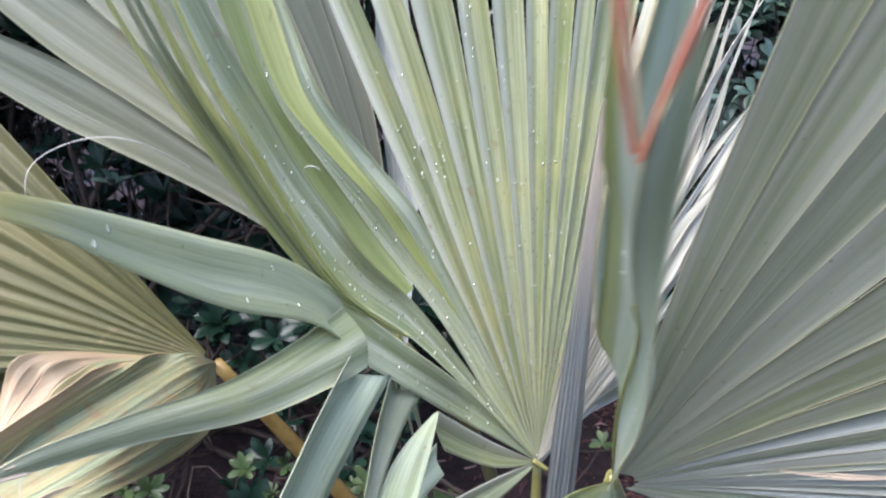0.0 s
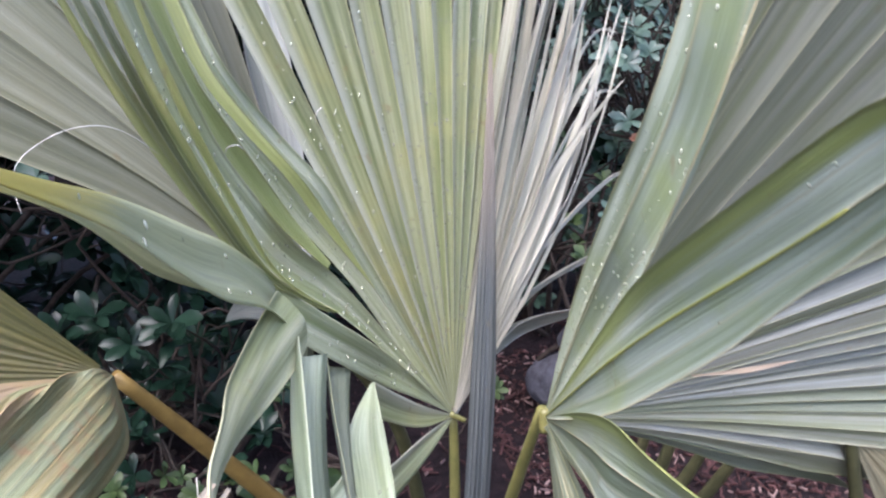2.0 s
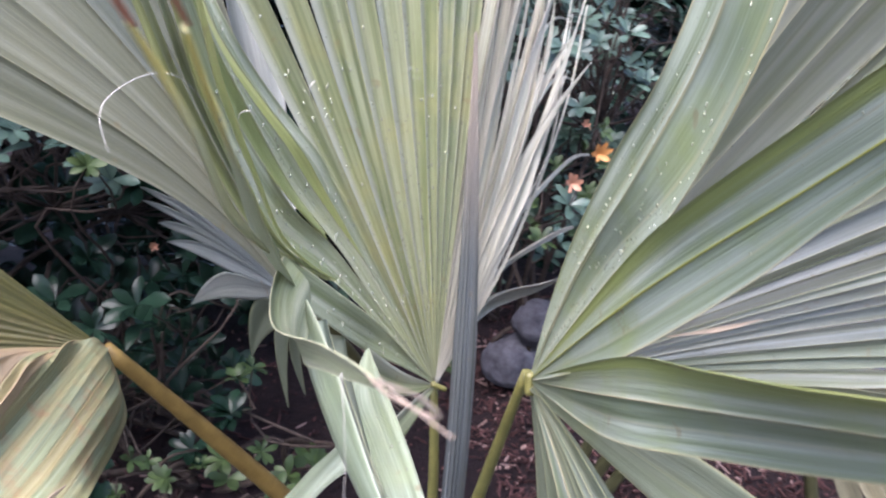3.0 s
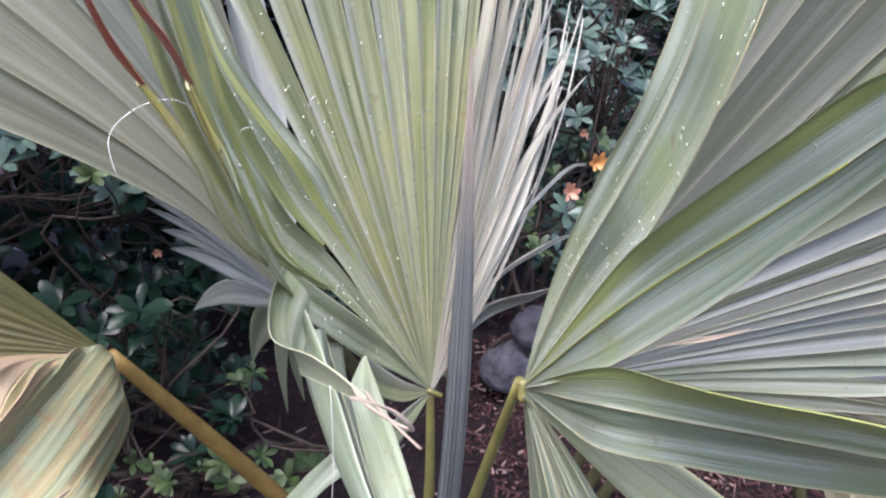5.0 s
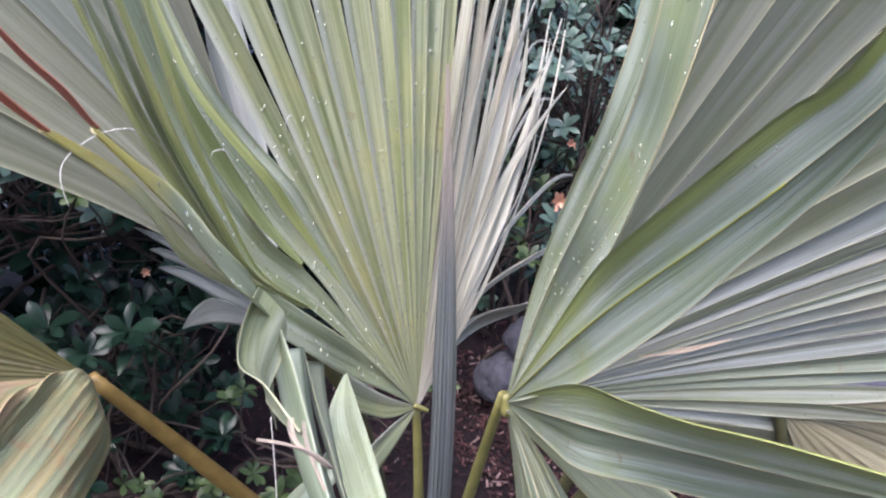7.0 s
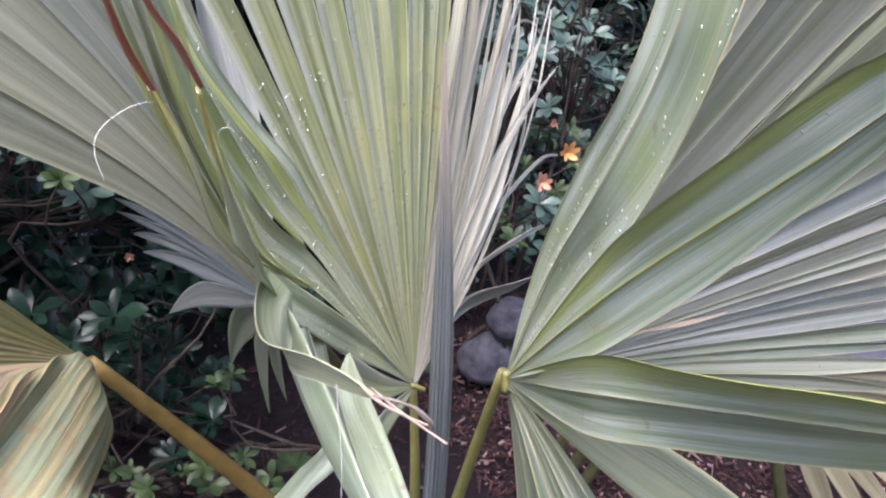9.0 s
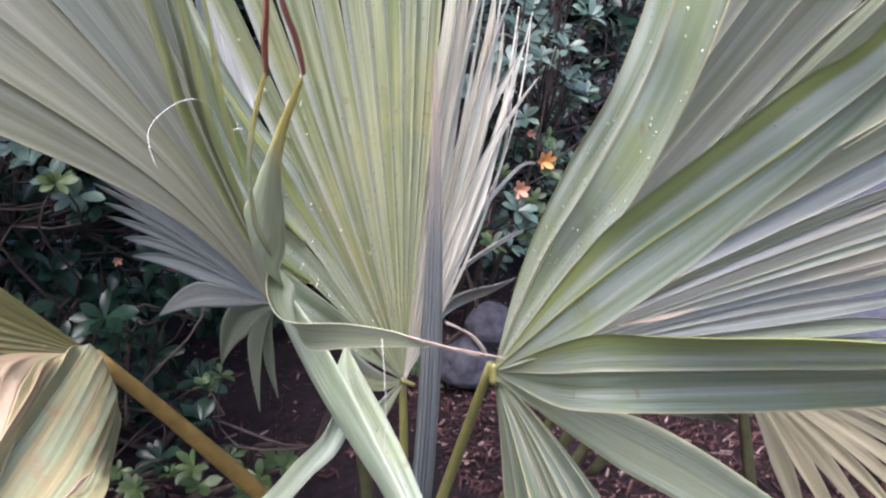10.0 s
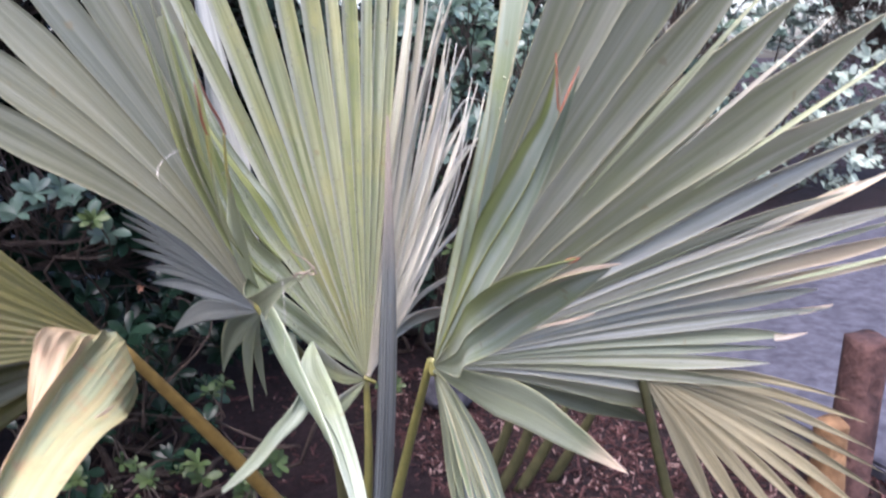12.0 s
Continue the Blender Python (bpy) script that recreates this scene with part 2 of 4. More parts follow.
BRIGHT = palm_leaf("bright_green_blade", (0.27, 0.325, 0.1), (0.43, 0.47, 0.215), (0.56, 0.55, 0.28), (0.37, 0.4, 0.15), glow=0.5, lines=0.6)
MIST = palm_leaf("misty_pale_blade", (0.2, 0.225, 0.225), (0.45, 0.475, 0.49), (0.3, 0.3, 0.28), (0.2, 0.23, 0.22), 0.8, rough=0.4)
STRAW = palm_leaf("straw_blade", (0.19, 0.165, 0.1), (0.32, 0.285, 0.195), (0.28, 0.235, 0.155), (0.16, 0.165, 0.095), 0.6, rough=0.6, lines=0.8)
DRIED = palm_leaf("dried_tip", (0.47, 0.38, 0.31), (0.6, 0.52, 0.44), (0.46, 0.34, 0.26), (0.46, 0.3, 0.23), rough=0.7)
SCORCH = palm_leaf("scorched_tip", (0.42, 0.13, 0.085), (0.52, 0.22, 0.15), (0.5, 0.2, 0.12), (0.34, 0.12, 0.08), rough=0.65)
SPEAR = palm_leaf("dark_spear", (0.066, 0.076, 0.078), (0.17, 0.19, 0.22), (0.14, 0.15, 0.14), (0.12, 0.13, 0.145), rough=0.4, glow=0.03, veins=20.0, end=(0.47, 0.62, (0.27, 0.23, 0.185)))
STALK = mottled("yellow_green_stalk", (0.1, 0.065, 0.017), (0.185, 0.125, 0.036), 60, 0.45, 0.3, 0.4, vary=False, dist=0.0015)
STALK_GREEN = mottled("olive_stalk", (0.11, 0.11, 0.035), (0.19, 0.175, 0.055), 60, 0.42, 0.12, 0.5, vary=False, dist=0.001)
STALK_LIME = mottled("yellow_rib", (0.3, 0.31, 0.05), (0.42, 0.42, 0.1), 60, 0.42, 0.12, 0.5, vary=False, dist=0.001)
STALK_DARK = mottled("dark_green_stalk", (0.035, 0.037, 0.016), (0.075, 0.072, 0.033), 60, 0.45, 0.12, 0.35, vary=False, dist=0.001)
# deep shade behind the palms is put into this near-black leaf colour
SHRUB = mottled("glossy_shaded_shrub_leaf", (0.004, 0.012, 0.0075), (0.0115, 0.028, 0.019), 30, 0.24, 0.1, 0.14, dist=0.001)
SHRUB_BLUE = mottled("bluish_shrub_leaf", (0.03, 0.06, 0.047), (0.085, 0.135, 0.11), 40, 0.38, 0.1, 0.35, dist=0.001)
# lighter step of the same, shade still held in the leaf colour
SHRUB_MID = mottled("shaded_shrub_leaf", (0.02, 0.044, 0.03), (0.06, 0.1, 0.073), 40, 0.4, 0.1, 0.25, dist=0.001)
# bright haze over the far hedge, painted as a paler leaf
SHRUB_HAZE = mottled("hazy_shrub_leaf", (0.1, 0.145, 0.12), (0.26, 0.32, 0.28), 40, 0.5, 0.1, 0.3, dist=0.001)
SHRUB_FRESH = mottled("fresh_shrub_leaf", (0.018, 0.038, 0.014), (0.052, 0.08, 0.027), 40, 0.45, 0.1, 0.25, dist=0.001)
TWIG = mottled("grey_brown_bark", (0.018, 0.014, 0.012), (0.06, 0.046, 0.04), 90, 0.85, 0.5, 0.2)
SOIL = mottled("damp_soil", (0.007, 0.005, 0.006), (0.026, 0.016, 0.017), 70, 0.95, 1.0, 0.15, vary=False, dist=0.014)
BARK = mottled("bark_mulch", (0.022, 0.01, 0.01), (0.085, 0.04, 0.04), 70, 0.85, 0.6, 0.2, third=(0.2, 0.135, 0.12))
STONE = mottled("grey_stone", (0.025, 0.025, 0.032), (0.085, 0.085, 0.1), 45, 0.9, 0.9, 0.25, vary=False, dist=0.006)
PAVING = mottled("grey_paving", (0.018, 0.019, 0.027), (0.075, 0.077, 0.096), 24, 0.85, 0.4, 0.2, vary=False)
WOOD = mottled("weathered_wood", (0.025, 0.014, 0.014), (0.11, 0.06, 0.052), 38, 0.85, 1.0, 0.2, vary=False, dist=0.01)
WOOD_ORANGE = mottled("rotting_wood", (0.09, 0.05, 0.025), (0.2, 0.12, 0.06), 45, 0.85, 0.9, 0.2, vary=False, dist=0.006)
PETAL_ORANGE = mottled("orange_petal", (0.4, 0.16, 0.045), (0.46, 0.26, 0.1), 50, 0.5, 0.1)
PETAL_PINK = mottled("salmon_petal", (0.42, 0.18, 0.12), (0.5, 0.3, 0.2), 50, 0.5, 0.1)
WHITE = mottled("pale_thread", (0.5, 0.475, 0.42), (0.64, 0.61, 0.54), 80, 0.6, 0.1, vary=False)


def drop_glass():
    mat, nodes, links, bsdf = material("water", 0.16, 0.4)
    # half opaque and pale: the sky's glint is put into the drop colour
    bsdf.inputs["Transmission Weight"].default_value = 0.55
    bsdf.inputs["Base Color"].default_value = (0.62, 0.64, 0.5, 1)
    bsdf.inputs["IOR"].default_value = 1.33
    return mat


WATER = drop_glass()

# ---- geometry helpers ----
V3 = lambda *a: np.array(a, float)


def mesh_object(name, verts, faces, mat, parent=None, label="", uvs=None, smooth=True):
    me = bpy.data.meshes.new(name)
    me.from_pydata([tuple(v) for v in verts], [], [tuple(f) for f in faces])
    if uvs is not None:
        layer = me.uv_layers.new(name="UVMap")
        idx = np.empty(len(me.loops), dtype=np.int32)
        me.loops.foreach_get("vertex_index", idx)
        layer.data.foreach_set("uv", np.asarray(uvs, dtype=np.float32)[idx].ravel())
    if smooth:
        me.polygons.foreach_set("use_smooth", [True] * len(me.polygons))
    me.materials.append(mat)
    me.update()
    ob = new(name, me)
    if parent:
        ob.parent = parent
    if label:
        tagged(ob, label)
    return ob


def thing(name, label, category, at=(0, 0, 0), group="", kind=""):
    ob = new(name)
    ob.location = at
    ob.empty_display_size = 0.02
    bpy.context.view_layer.update()
    return tagged(ob, label, category, group, kind)


def curve(points, n):
    """A smooth line through a few points, evenly stepped."""
    p = np.array(points, float)
    if len(p) == 2:
        return p[0] + np.linspace(0, 1, n)[:, None] * (p[1] - p[0])
    at = np.r_[0, np.cumsum(np.sqrt(np.linalg.norm(np.diff(p, axis=0), axis=1)) + 1e-6)]
    gap = np.diff(at)[:, None]
    slope = np.diff(p, axis=0) / gap
    inner = (slope[:-1] * gap[1:] + slope[1:] * gap[:-1]) / (gap[:-1] + gap[1:])
    m = np.vstack([1.5 * slope[:1] - 0.5 * inner[:1], inner, 1.5 * slope[-1:] - 0.5 * inner[-1:]])
    out = []
    for i in range(len(p) - 1):
        t = np.linspace(0, 1, 24, endpoint=False)[:, None]
        g = gap[i]
        out.append((2 * t**3 - 3 * t**2 + 1) * p[i] + (t**3 - 2 * t**2 + t) * g * m[i] + (3 * t**2 - 2 * t**3) * p[i + 1] + (t**3 - t**2) * g * m[i + 1])
    out = np.vstack(out + [p[-1:]])
    length = np.r_[0, np.cumsum(np.linalg.norm(np.diff(out, axis=0), axis=1))]
    at = np.linspace(0, length[-1], n)
    return np.stack([np.interp(at, length, out[:, k]) for k in range(3)], 1)


def unit(v):
    return v / np.maximum(np.linalg.norm(v, axis=-1, keepdims=True), 1e-9)


def blade_mesh(name, mid, left, right, face, fold, mat, parent, label="", wave=0.0, seed=0, across=9, thick=0.0006, crisp=1.25):
    """One blade segment: a keeled strip between two edge lines, with thickness. Returns the object, its points and normals."""
    n = len(mid)
    rng = np.random.default_rng(seed)
    tan = unit(np.gradient(mid, axis=0))
    nrm = unit(np.cross(tan, right - left))
    width = np.linalg.norm(right - left, axis=1, keepdims=True)
    sign = np.sign((nrm * np.array(face)).sum(1, keepdims=True).mean()) or 1.0
    nrm = nrm * sign
    us = np.linspace(-1, 1, across)
    s = np.linspace(0, 1, n)
    length = np.r_[0, np.cumsum(np.linalg.norm(np.diff(mid, axis=0), axis=1))]
    ph = rng.uniform(0, 6.28, 3)
    top = np.empty((n, across, 3))
    uv = np.empty((n, across, 2))
    for j, u in enumerate(us):
        side = left if u < 0 else right
        p = mid + abs(u) * (side - mid)
        lift = -fold * (1 - abs(u) ** crisp) * width * 0.5
        ripple = wave * width * (abs(u) ** 2) * np.sin(9 * s + ph[0] + 2.2 * u)[:, None]
        top[:, j] = p + nrm * (lift + ripple + 0.02 * width * np.sin(5 * s + ph[1])[:, None])
        uv[:, j, 0], uv[:, j, 1] = (u + 1) / 2, length
    low = top - nrm[:, None] * thick
    verts = np.vstack([top.reshape(-1, 3), low.reshape(-1, 3)])
    uvs = np.vstack([uv.reshape(-1, 2)] * 2)
    faces, m = [], n * across
    for i in range(n - 1):
        for j in range(across - 1):
            a = i * across + j
            q = (a, a + 1, a + across + 1, a + across)
            r = tuple(m + k for k in reversed(q))
            faces += [q, r] if sign > 0 else [q[::-1], r[::-1]]
        a, b = i * across, i * across + across - 1
        faces += [(a, a + across, m + a + across, m + a), (b + across, b, m + b, m + b + across)]
    ob = mesh_object(name, verts, faces, mat, parent, label, uvs)
    return ob, top, nrm


def profile(s, split, tip=0.0, power=1.0):
    """1 to the split, then narrowing to the tip."""
    k = np.clip((s - split) / (1 - split), 0, 1)
    return tip + (1 - tip) * (1 - k**1.35) ** power


SURFACES = []


def strap(name, points, width, side, face, fold, mat, parent, label="", base=0.25, split=0.35, tip=0.0, wave=0.0, n=48, drops=0, bead=1.0, seed=0, widest=1.0, power=1.0, thick=0.0006):
    """A single free segment along a line, widest at split."""
    mid = curve(points, n)
    s = np.linspace(0, 1, n)
    grow = base + (1 - base) * np.clip(s / max(split, 1e-3), 0, 1) ** widest
    w = (0.5 * width * grow * profile(s, split, tip, power))[:, None] + 0.0002
    tan = unit(np.gradient(mid, axis=0))
    sv = np.array(side, float)
    sv = np.stack([np.interp(s, np.linspace(0, 1, len(sv)), sv[:, k]) for k in range(3)], 1) if sv.ndim == 2 else sv
    sv = unit(sv - (sv * tan).sum(1, keepdims=True) * tan)
    ob, top, nrm = blade_mesh(name, mid, mid - w * sv, mid + w * sv, face, fold, mat, parent, label, wave, seed, thick=thick)
    if drops:
        SURFACES.append((top, nrm, drops, bead))
    return ob


def fan(parent, curves, face, fold, mats, split=0.45, wmax=0.03, n=44, wave=0.0, drops=0, bead=1.0, seed=0, name="segment", crisp=1.25):
    """Neighbouring segments that are joined near the hub and part further out."""
    rng = np.random.default_rng(seed)
    mids = [curve(c, n) for c in curves]
    s = np.linspace(0, 1, n)
    for i, mid in enumerate(mids):
        prev = mids[i - 1] if i else 2 * mid - mids[1]
        nxt = mids[i + 1] if i + 1 < len(mids) else 2 * mid - mids[-2]
        sp = split if np.isscalar(split) else split[i]
        k = profile(s, sp + rng.uniform(-0.05, 0.05))[:, None]
        edges = []
        for other in (prev, nxt):
            half = (other - mid) * 0.5
            size = np.linalg.norm(half, axis=1, keepdims=True)
            half = half * np.minimum(1, 0.5 * wmax / np.maximum(size, 1e-6))
            edges.append(mid + half * k * 1.01)
        mat = mats[i % len(mats)] if isinstance(mats, (list, tuple)) else mats
        f = fold if np.isscalar(fold) else fold[i]
        ob, top, nrm = blade_mesh(name, mid, edges[0], edges[1], face, f, mat, parent, "", wave, seed * 100 + i, crisp=crisp)
        if drops:
            SURFACES.append((top, nrm, drops, bead))


def tube(name, points, radii, mat, parent=None, label="", sides=10, n=24, flat=1.0, channel=0.0):
    """A tapering stalk; flat squashes it, channel hollows its upper side."""
    mid = curve(points, n)
    rad = np.interp(np.linspace(0, 1, n), np.linspace(0, 1, len(radii)), radii)
    tan = unit(np.gradient(mid, axis=0))
    up = np.tile(V3(0, -1, 0.3), (n, 1))
    a = unit(np.cross(tan, up))
    b = np.cross(a, tan)
    verts, faces = [], []
    for i in range(n):
        for j in range(sides):
            t = 2 * math.pi * j / sides
            dip = 1 - channel * max(0.0, math.sin(t)) ** 3
            verts.append(mid[i] + rad[i] * (math.cos(t) * a[i] + math.sin(t) * flat * dip * b[i]))
    for i in range(n - 1):
        for j in range(sides):
            k = (j + 1) % sides
            faces.append((i * sides + j, i * sides + k, (i + 1) * sides + k, (i + 1) * sides + j))
    faces.append(tuple(range(sides))[::-1])
    faces.append(tuple((n - 1) * sides + j for j in range(sides)))
    return mesh_object(name, verts, faces, mat, parent, label)


GROUND = 0.15
CROWN = V3(0.12, 0.68, GROUND)


# ---- ground ----
def ground_height(x, y):
    near = math.exp(-((x - 0.3) ** 2 + (y - 0.9) ** 2) / 6)
    return GROUND - 0.012 + near * (0.012 * noise.noise((x * 4, y * 4, 0)) + 0.006 * noise.noise((x * 15, y * 15, 3)))


def build_ground():
    xs = np.concatenate([np.linspace(-400, -3, 12, endpoint=False), np.linspace(-3, 4, 150), np.linspace(4, 400, 12)[1:]])
    ys = np.concatenate([np.linspace(-400, -2, 12, endpoint=False), np.linspace(-2, 4, 130), np.linspace(4, 400, 12)[1:]])
    verts = [(x, y, ground_height(x, y)) for y in ys for x in xs]
    w = len(xs)
    faces = [(j * w + i, j * w + i + 1, (j + 1) * w + i + 1, (j + 1) * w + i) for j in range(len(ys) - 1) for i in range(w - 1)]
    ob = mesh_object("ground", verts, faces, SOIL)
    tagged(ob, "dark damp garden soil under the shrubs", "ground", kind="structure")


build_ground()


def ribbon(name, left, right, face, fold, mat, parent, label="", n=48, wave=0.0, drops=0, bead=1.0, seed=0, thick=0.0006, across=9):
    """A blade between two edge lines."""
    a, b = curve(left, n), curve(right, n)
    ob, top, nrm = blade_mesh(name, (a + b) / 2, a, b, face, fold, mat, parent, label, wave, seed, thick=thick, across=across)
    if drops:
        SURFACES.append((top, nrm, drops, bead))
    return ob


# ---- palm leaves ----
HUB_A = V3(0.1, 0.585, 0.467)


def rib_a(theta, r, bend=0.0, off=0.0, steps=(0.012, 0.3, 0.65, 1.0)):
    """A rib of the middle leaf, at an angle from upright; the blade turns away to its far side."""
    a = radians(theta)
    pts = []
    for f in steps:
        dx = r * f * math.sin(a)
        dz = r * f * math.cos(a)
        dy = 0.2 * dx if dx < 0 else 0.2 * dx + 2.2 * dx * dx
        pts.append(HUB_A + V3(dx, dy + off * f + bend * f * f, dz))
    return pts


def middle_leaf():
    leaf = thing("fan_palm_leaf", "large green pleated fan palm leaf wet with drops", "palm leaf", group="palm leaves")
    jit = np.random.default_rng(77)
    # the joined body of the blade
    angles = [-23.2, -19.2, -14.9, -10.6, -6.8, -3.6, -0.8, 1.8, 4.4, 7.0]
    ribs = [rib_a(a, 0.62, bend=jit.uniform(-0.008, 0.008)) for a in angles]
    split = [0.42, 0.44, 0.55, 0.42, 0.6, 0.45, 0.6, 0.45, 0.55, 0.5]
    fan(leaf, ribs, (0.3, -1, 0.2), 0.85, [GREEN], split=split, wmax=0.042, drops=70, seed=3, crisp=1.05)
    # the far side, torn into many narrow pale strips
    angles = [9.2, 11.2, 13.2, 15.2, 17.2, 19.2, 21.2, 23.2, 25.2, 27.4, 29.8, 32.4, 35.4, 38.6]
    ribs = [rib_a(a, 0.6 - 0.0072 * a + jit.uniform(-0.06, 0.03), bend=jit.uniform(-0.02, 0.02)) for a in angles]
    split = [0.6, 0.5, 0.62, 0.5, 0.6, 0.48, 0.58, 0.5, 0.55, 0.48, 0.46, 0.42, 0.36, 0.3]
    ribs = [[p + (jit.normal(0, 0.0035 * k, 3) if k > 1 else 0) for k, p in enumerate(r)] for r in ribs]
    fan(leaf, ribs, (0.3, -1, 0.2), 0.8, [PALE], split=split, wmax=0.03, seed=4, crisp=1.05, wave=0.05)
    # loose strips that lie along the torn edge
    for k, (a, r, w) in enumerate(((10.5, 0.52, 0.006), (14, 0.5, 0.005), (18, 0.46, 0.005), (22.4, 0.43, 0.005), (26.2, 0.44, 0.006), (31, 0.4, 0.005), (34.2, 0.42, 0.006), (37.2, 0.4, 0.006), (40.6, 0.43, 0.005))):
        strap("frayed_segment", rib_a(a, r, bend=jit.uniform(-0.03, 0.03), off=-0.004), w, V3(1, 0.8, 0), (0.3, -1, 0.2), 0.5, PALE, leaf, "pale frayed narrow segment", base=0.3, split=0.35, tip=0.12, seed=140 + k, wave=0.15)
    face = (0.4, -1, 0.3)
    h = HUB_A
    # pale strap whose border stands beside the gap
    l2_right = [h, (0.071, 0.577, 0.526), (0.03, 0.56, 0.605), (-0.008, 0.535, 0.677), (-0.022, 0.52, 0.703), (-0.051, 0.5, 0.745), (-0.075, 0.485, 0.784), (-0.086, 0.485, 0.815), (-0.11, 0.48, 0.9)]
    s4_right = [h, (0.077, 0.58, 0.521), (0.039, 0.565, 0.602), (0.006, 0.548, 0.672), (-0.006, 0.54, 0.697), (-0.036, 0.525, 0.737), (-0.067, 0.49, 0.785), (-0.081, 0.49, 0.818), (-0.108, 0.485, 0.9)]
    ribbon("segment", l2_right, s4_right, face, 0.3, GREEN_PALE, leaf, drops=26, seed=21)
    # bright green fold next to it
    s3_right = [h, (0.068, 0.572, 0.515), (0.022, 0.552, 0.609), (-0.018, 0.527, 0.68), (-0.035, 0.51, 0.71), (-0.064, 0.475, 0.753), (-0.084, 0.445, 0.789), (-0.104, 0.43, 0.86)]
    ribbon("segment", [l2_right[2]] + s3_right[3:], l2_right[2:-1] + [(-0.1, 0.482, 0.86)], face, 0.12, BRIGHT, leaf, seed=22)
    # pale strap with drops, pointed above
    s3_left = [h, (0.062, 0.57, 0.522), (0.012, 0.545, 0.613), (-0.03, 0.52, 0.677), (-0.05, 0.495, 0.715), (-0.068, 0.467, 0.751), (-0.085, 0.44, 0.787), (-0.105, 0.425, 0.86)]
    ribbon("segment", s3_left, l2_right[:3] + s3_right[3:], face, 0.2, GREEN_PALE, leaf, drops=60, seed=23)
    # narrow green fold on its near side
    l1_left = [(-0.012, 0.508, 0.645), (-0.04, 0.484, 0.682), (-0.057, 0.477, 0.708), (-0.075, 0.456, 0.743), (-0.092, 0.425, 0.79), (-0.112, 0.4, 0.86)]
    ribbon("segment", l1_left, [(-0.008, 0.53, 0.642)] + s3_left[3:], face, 0.2, LIME, leaf, seed=24)
    # broad strap, wet with drops
    s2_left = [h, (0.035, 0.54, 0.556), (-0.01, 0.51, 0.613), (-0.051, 0.476, 0.657), (-0.075, 0.44, 0.711), (-0.094, 0.408, 0.763), (-0.103, 0.378, 0.797), (-0.12, 0.34, 0.87)]
    s2_right = [h, (0.055, 0.556, 0.54), (-0.009, 0.515, 0.639), (-0.034, 0.5, 0.668), (-0.057, 0.477, 0.708), (-0.075, 0.456, 0.744), (-0.085, 0.435, 0.774), (-0.099, 0.4, 0.819), (-0.115, 0.37, 0.87)]
    ribbon("segment", s2_left, s2_right, face, 0.35, GREEN_PALE, leaf, drops=130, seed=25)
    # torn strips over its near border
    for k, (o, w, mat) in enumerate((((-0.002, -0.012, 0.002), 0.006, BRIGHT), ((-0.007, -0.016, 0.006), 0.005, GREEN_PALE), ((0.006, -0.014, 0.002), 0.004, BRIGHT), ((-0.012, -0.01, 0.004), 0.006, GREEN_PALE), ((-0.016, -0.02, 0.008), 0.004, BRIGHT))):
        line = [V3(*p) + V3(*o) * f for p, f in zip(s2_left[2:], (0.3, 0.6, 0.9, 1.1, 1.2, 1.5))]
        strap("frayed_segment", line, w, V3(0.75, 0.5, 0.4), face, 0.5, mat, leaf, "thin torn strip of blade", base=0.1, split=0.55, n=60, seed=27 + k, wave=0.1)
    # lowest strap of the body, up to the kink
    s1_up = [h, (0.05, 0.552, 0.538), (0.021, 0.527, 0.574), (-0.013, 0.502, 0.611), (-0.052, 0.474, 0.655)]
    s1_low = [h, (0.056, 0.552, 0.51), (0.02, 0.532, 0.54), (-0.012, 0.496, 0.58), (-0.033, 0.468, 0.608)]
    ribbon("segment", s1_up, s1_low, face, 0.22, GREEN_PALE, leaf, drops=30, seed=28)
    # beyond the kink: a strap that comes out towards the path and ends in two scorched points
    y_up = [(-0.052, 0.474, 0.656), (-0.074, 0.42, 0.696), (-0.092, 0.309, 0.742), (-0.106, 0.219, 0.777), (-0.113, 0.178, 0.791), (-0.1205, 0.13, 0.808)]
    y_low = [(-0.037, 0.466, 0.613), (-0.055, 0.42, 0.655), (-0.08, 0.31, 0.709), (-0.094, 0.255, 0.742), (-0.103, 0.222, 0.764), (-0.111, 0.185, 0.783), (-0.12, 0.132, 0.806)]
    outer = ribbon("segment", y_up, y_low, face, 0.28, CREST_TIP, leaf, n=56, seed=29, drops=8)
    tip, twin = V3(-0.1205, 0.13, 0.808), V3(-0.1285, 0.13, 0.808)
    twin_blade = strap("segment", [(-0.075, 0.36, 0.69), V3(-0.1, 0.28, 0.735), V3(-0.114, 0.215, 0.775), twin], 0.006, [(0.5, 0.4, 0.8), (0.2, 0.45, 0.9), (0.1, 0.48, 0.88)], (0.9, -0.1, 0.3), 0.35, CREST_TWIN, leaf, base=0.2, split=0.4, tip=0.12, seed=36)
    for k, (owner, line) in enumerate(((outer, [tip + V3(0.0006, 0.002, -0.001), tip, (-0.124, 0.122, 0.815), (-0.128, 0.115, 0.821), (-0.1335, 0.103, 0.832)]), (twin_blade, [twin + V3(0.0006, 0.002, -0.001), twin, (-0.132, 0.116, 0.815), (-0.134, 0.105, 0.821), (-0.137, 0.092, 0.831)]))):
        strap("scorched_tip", line, 0.0009, V3(1, 0, 0.3), (0, -1, 0.6), 0.3, SCORCH, owner, "reddish brown scorched pointed tip", base=0.5, split=0.3, n=24, seed=30 + k)
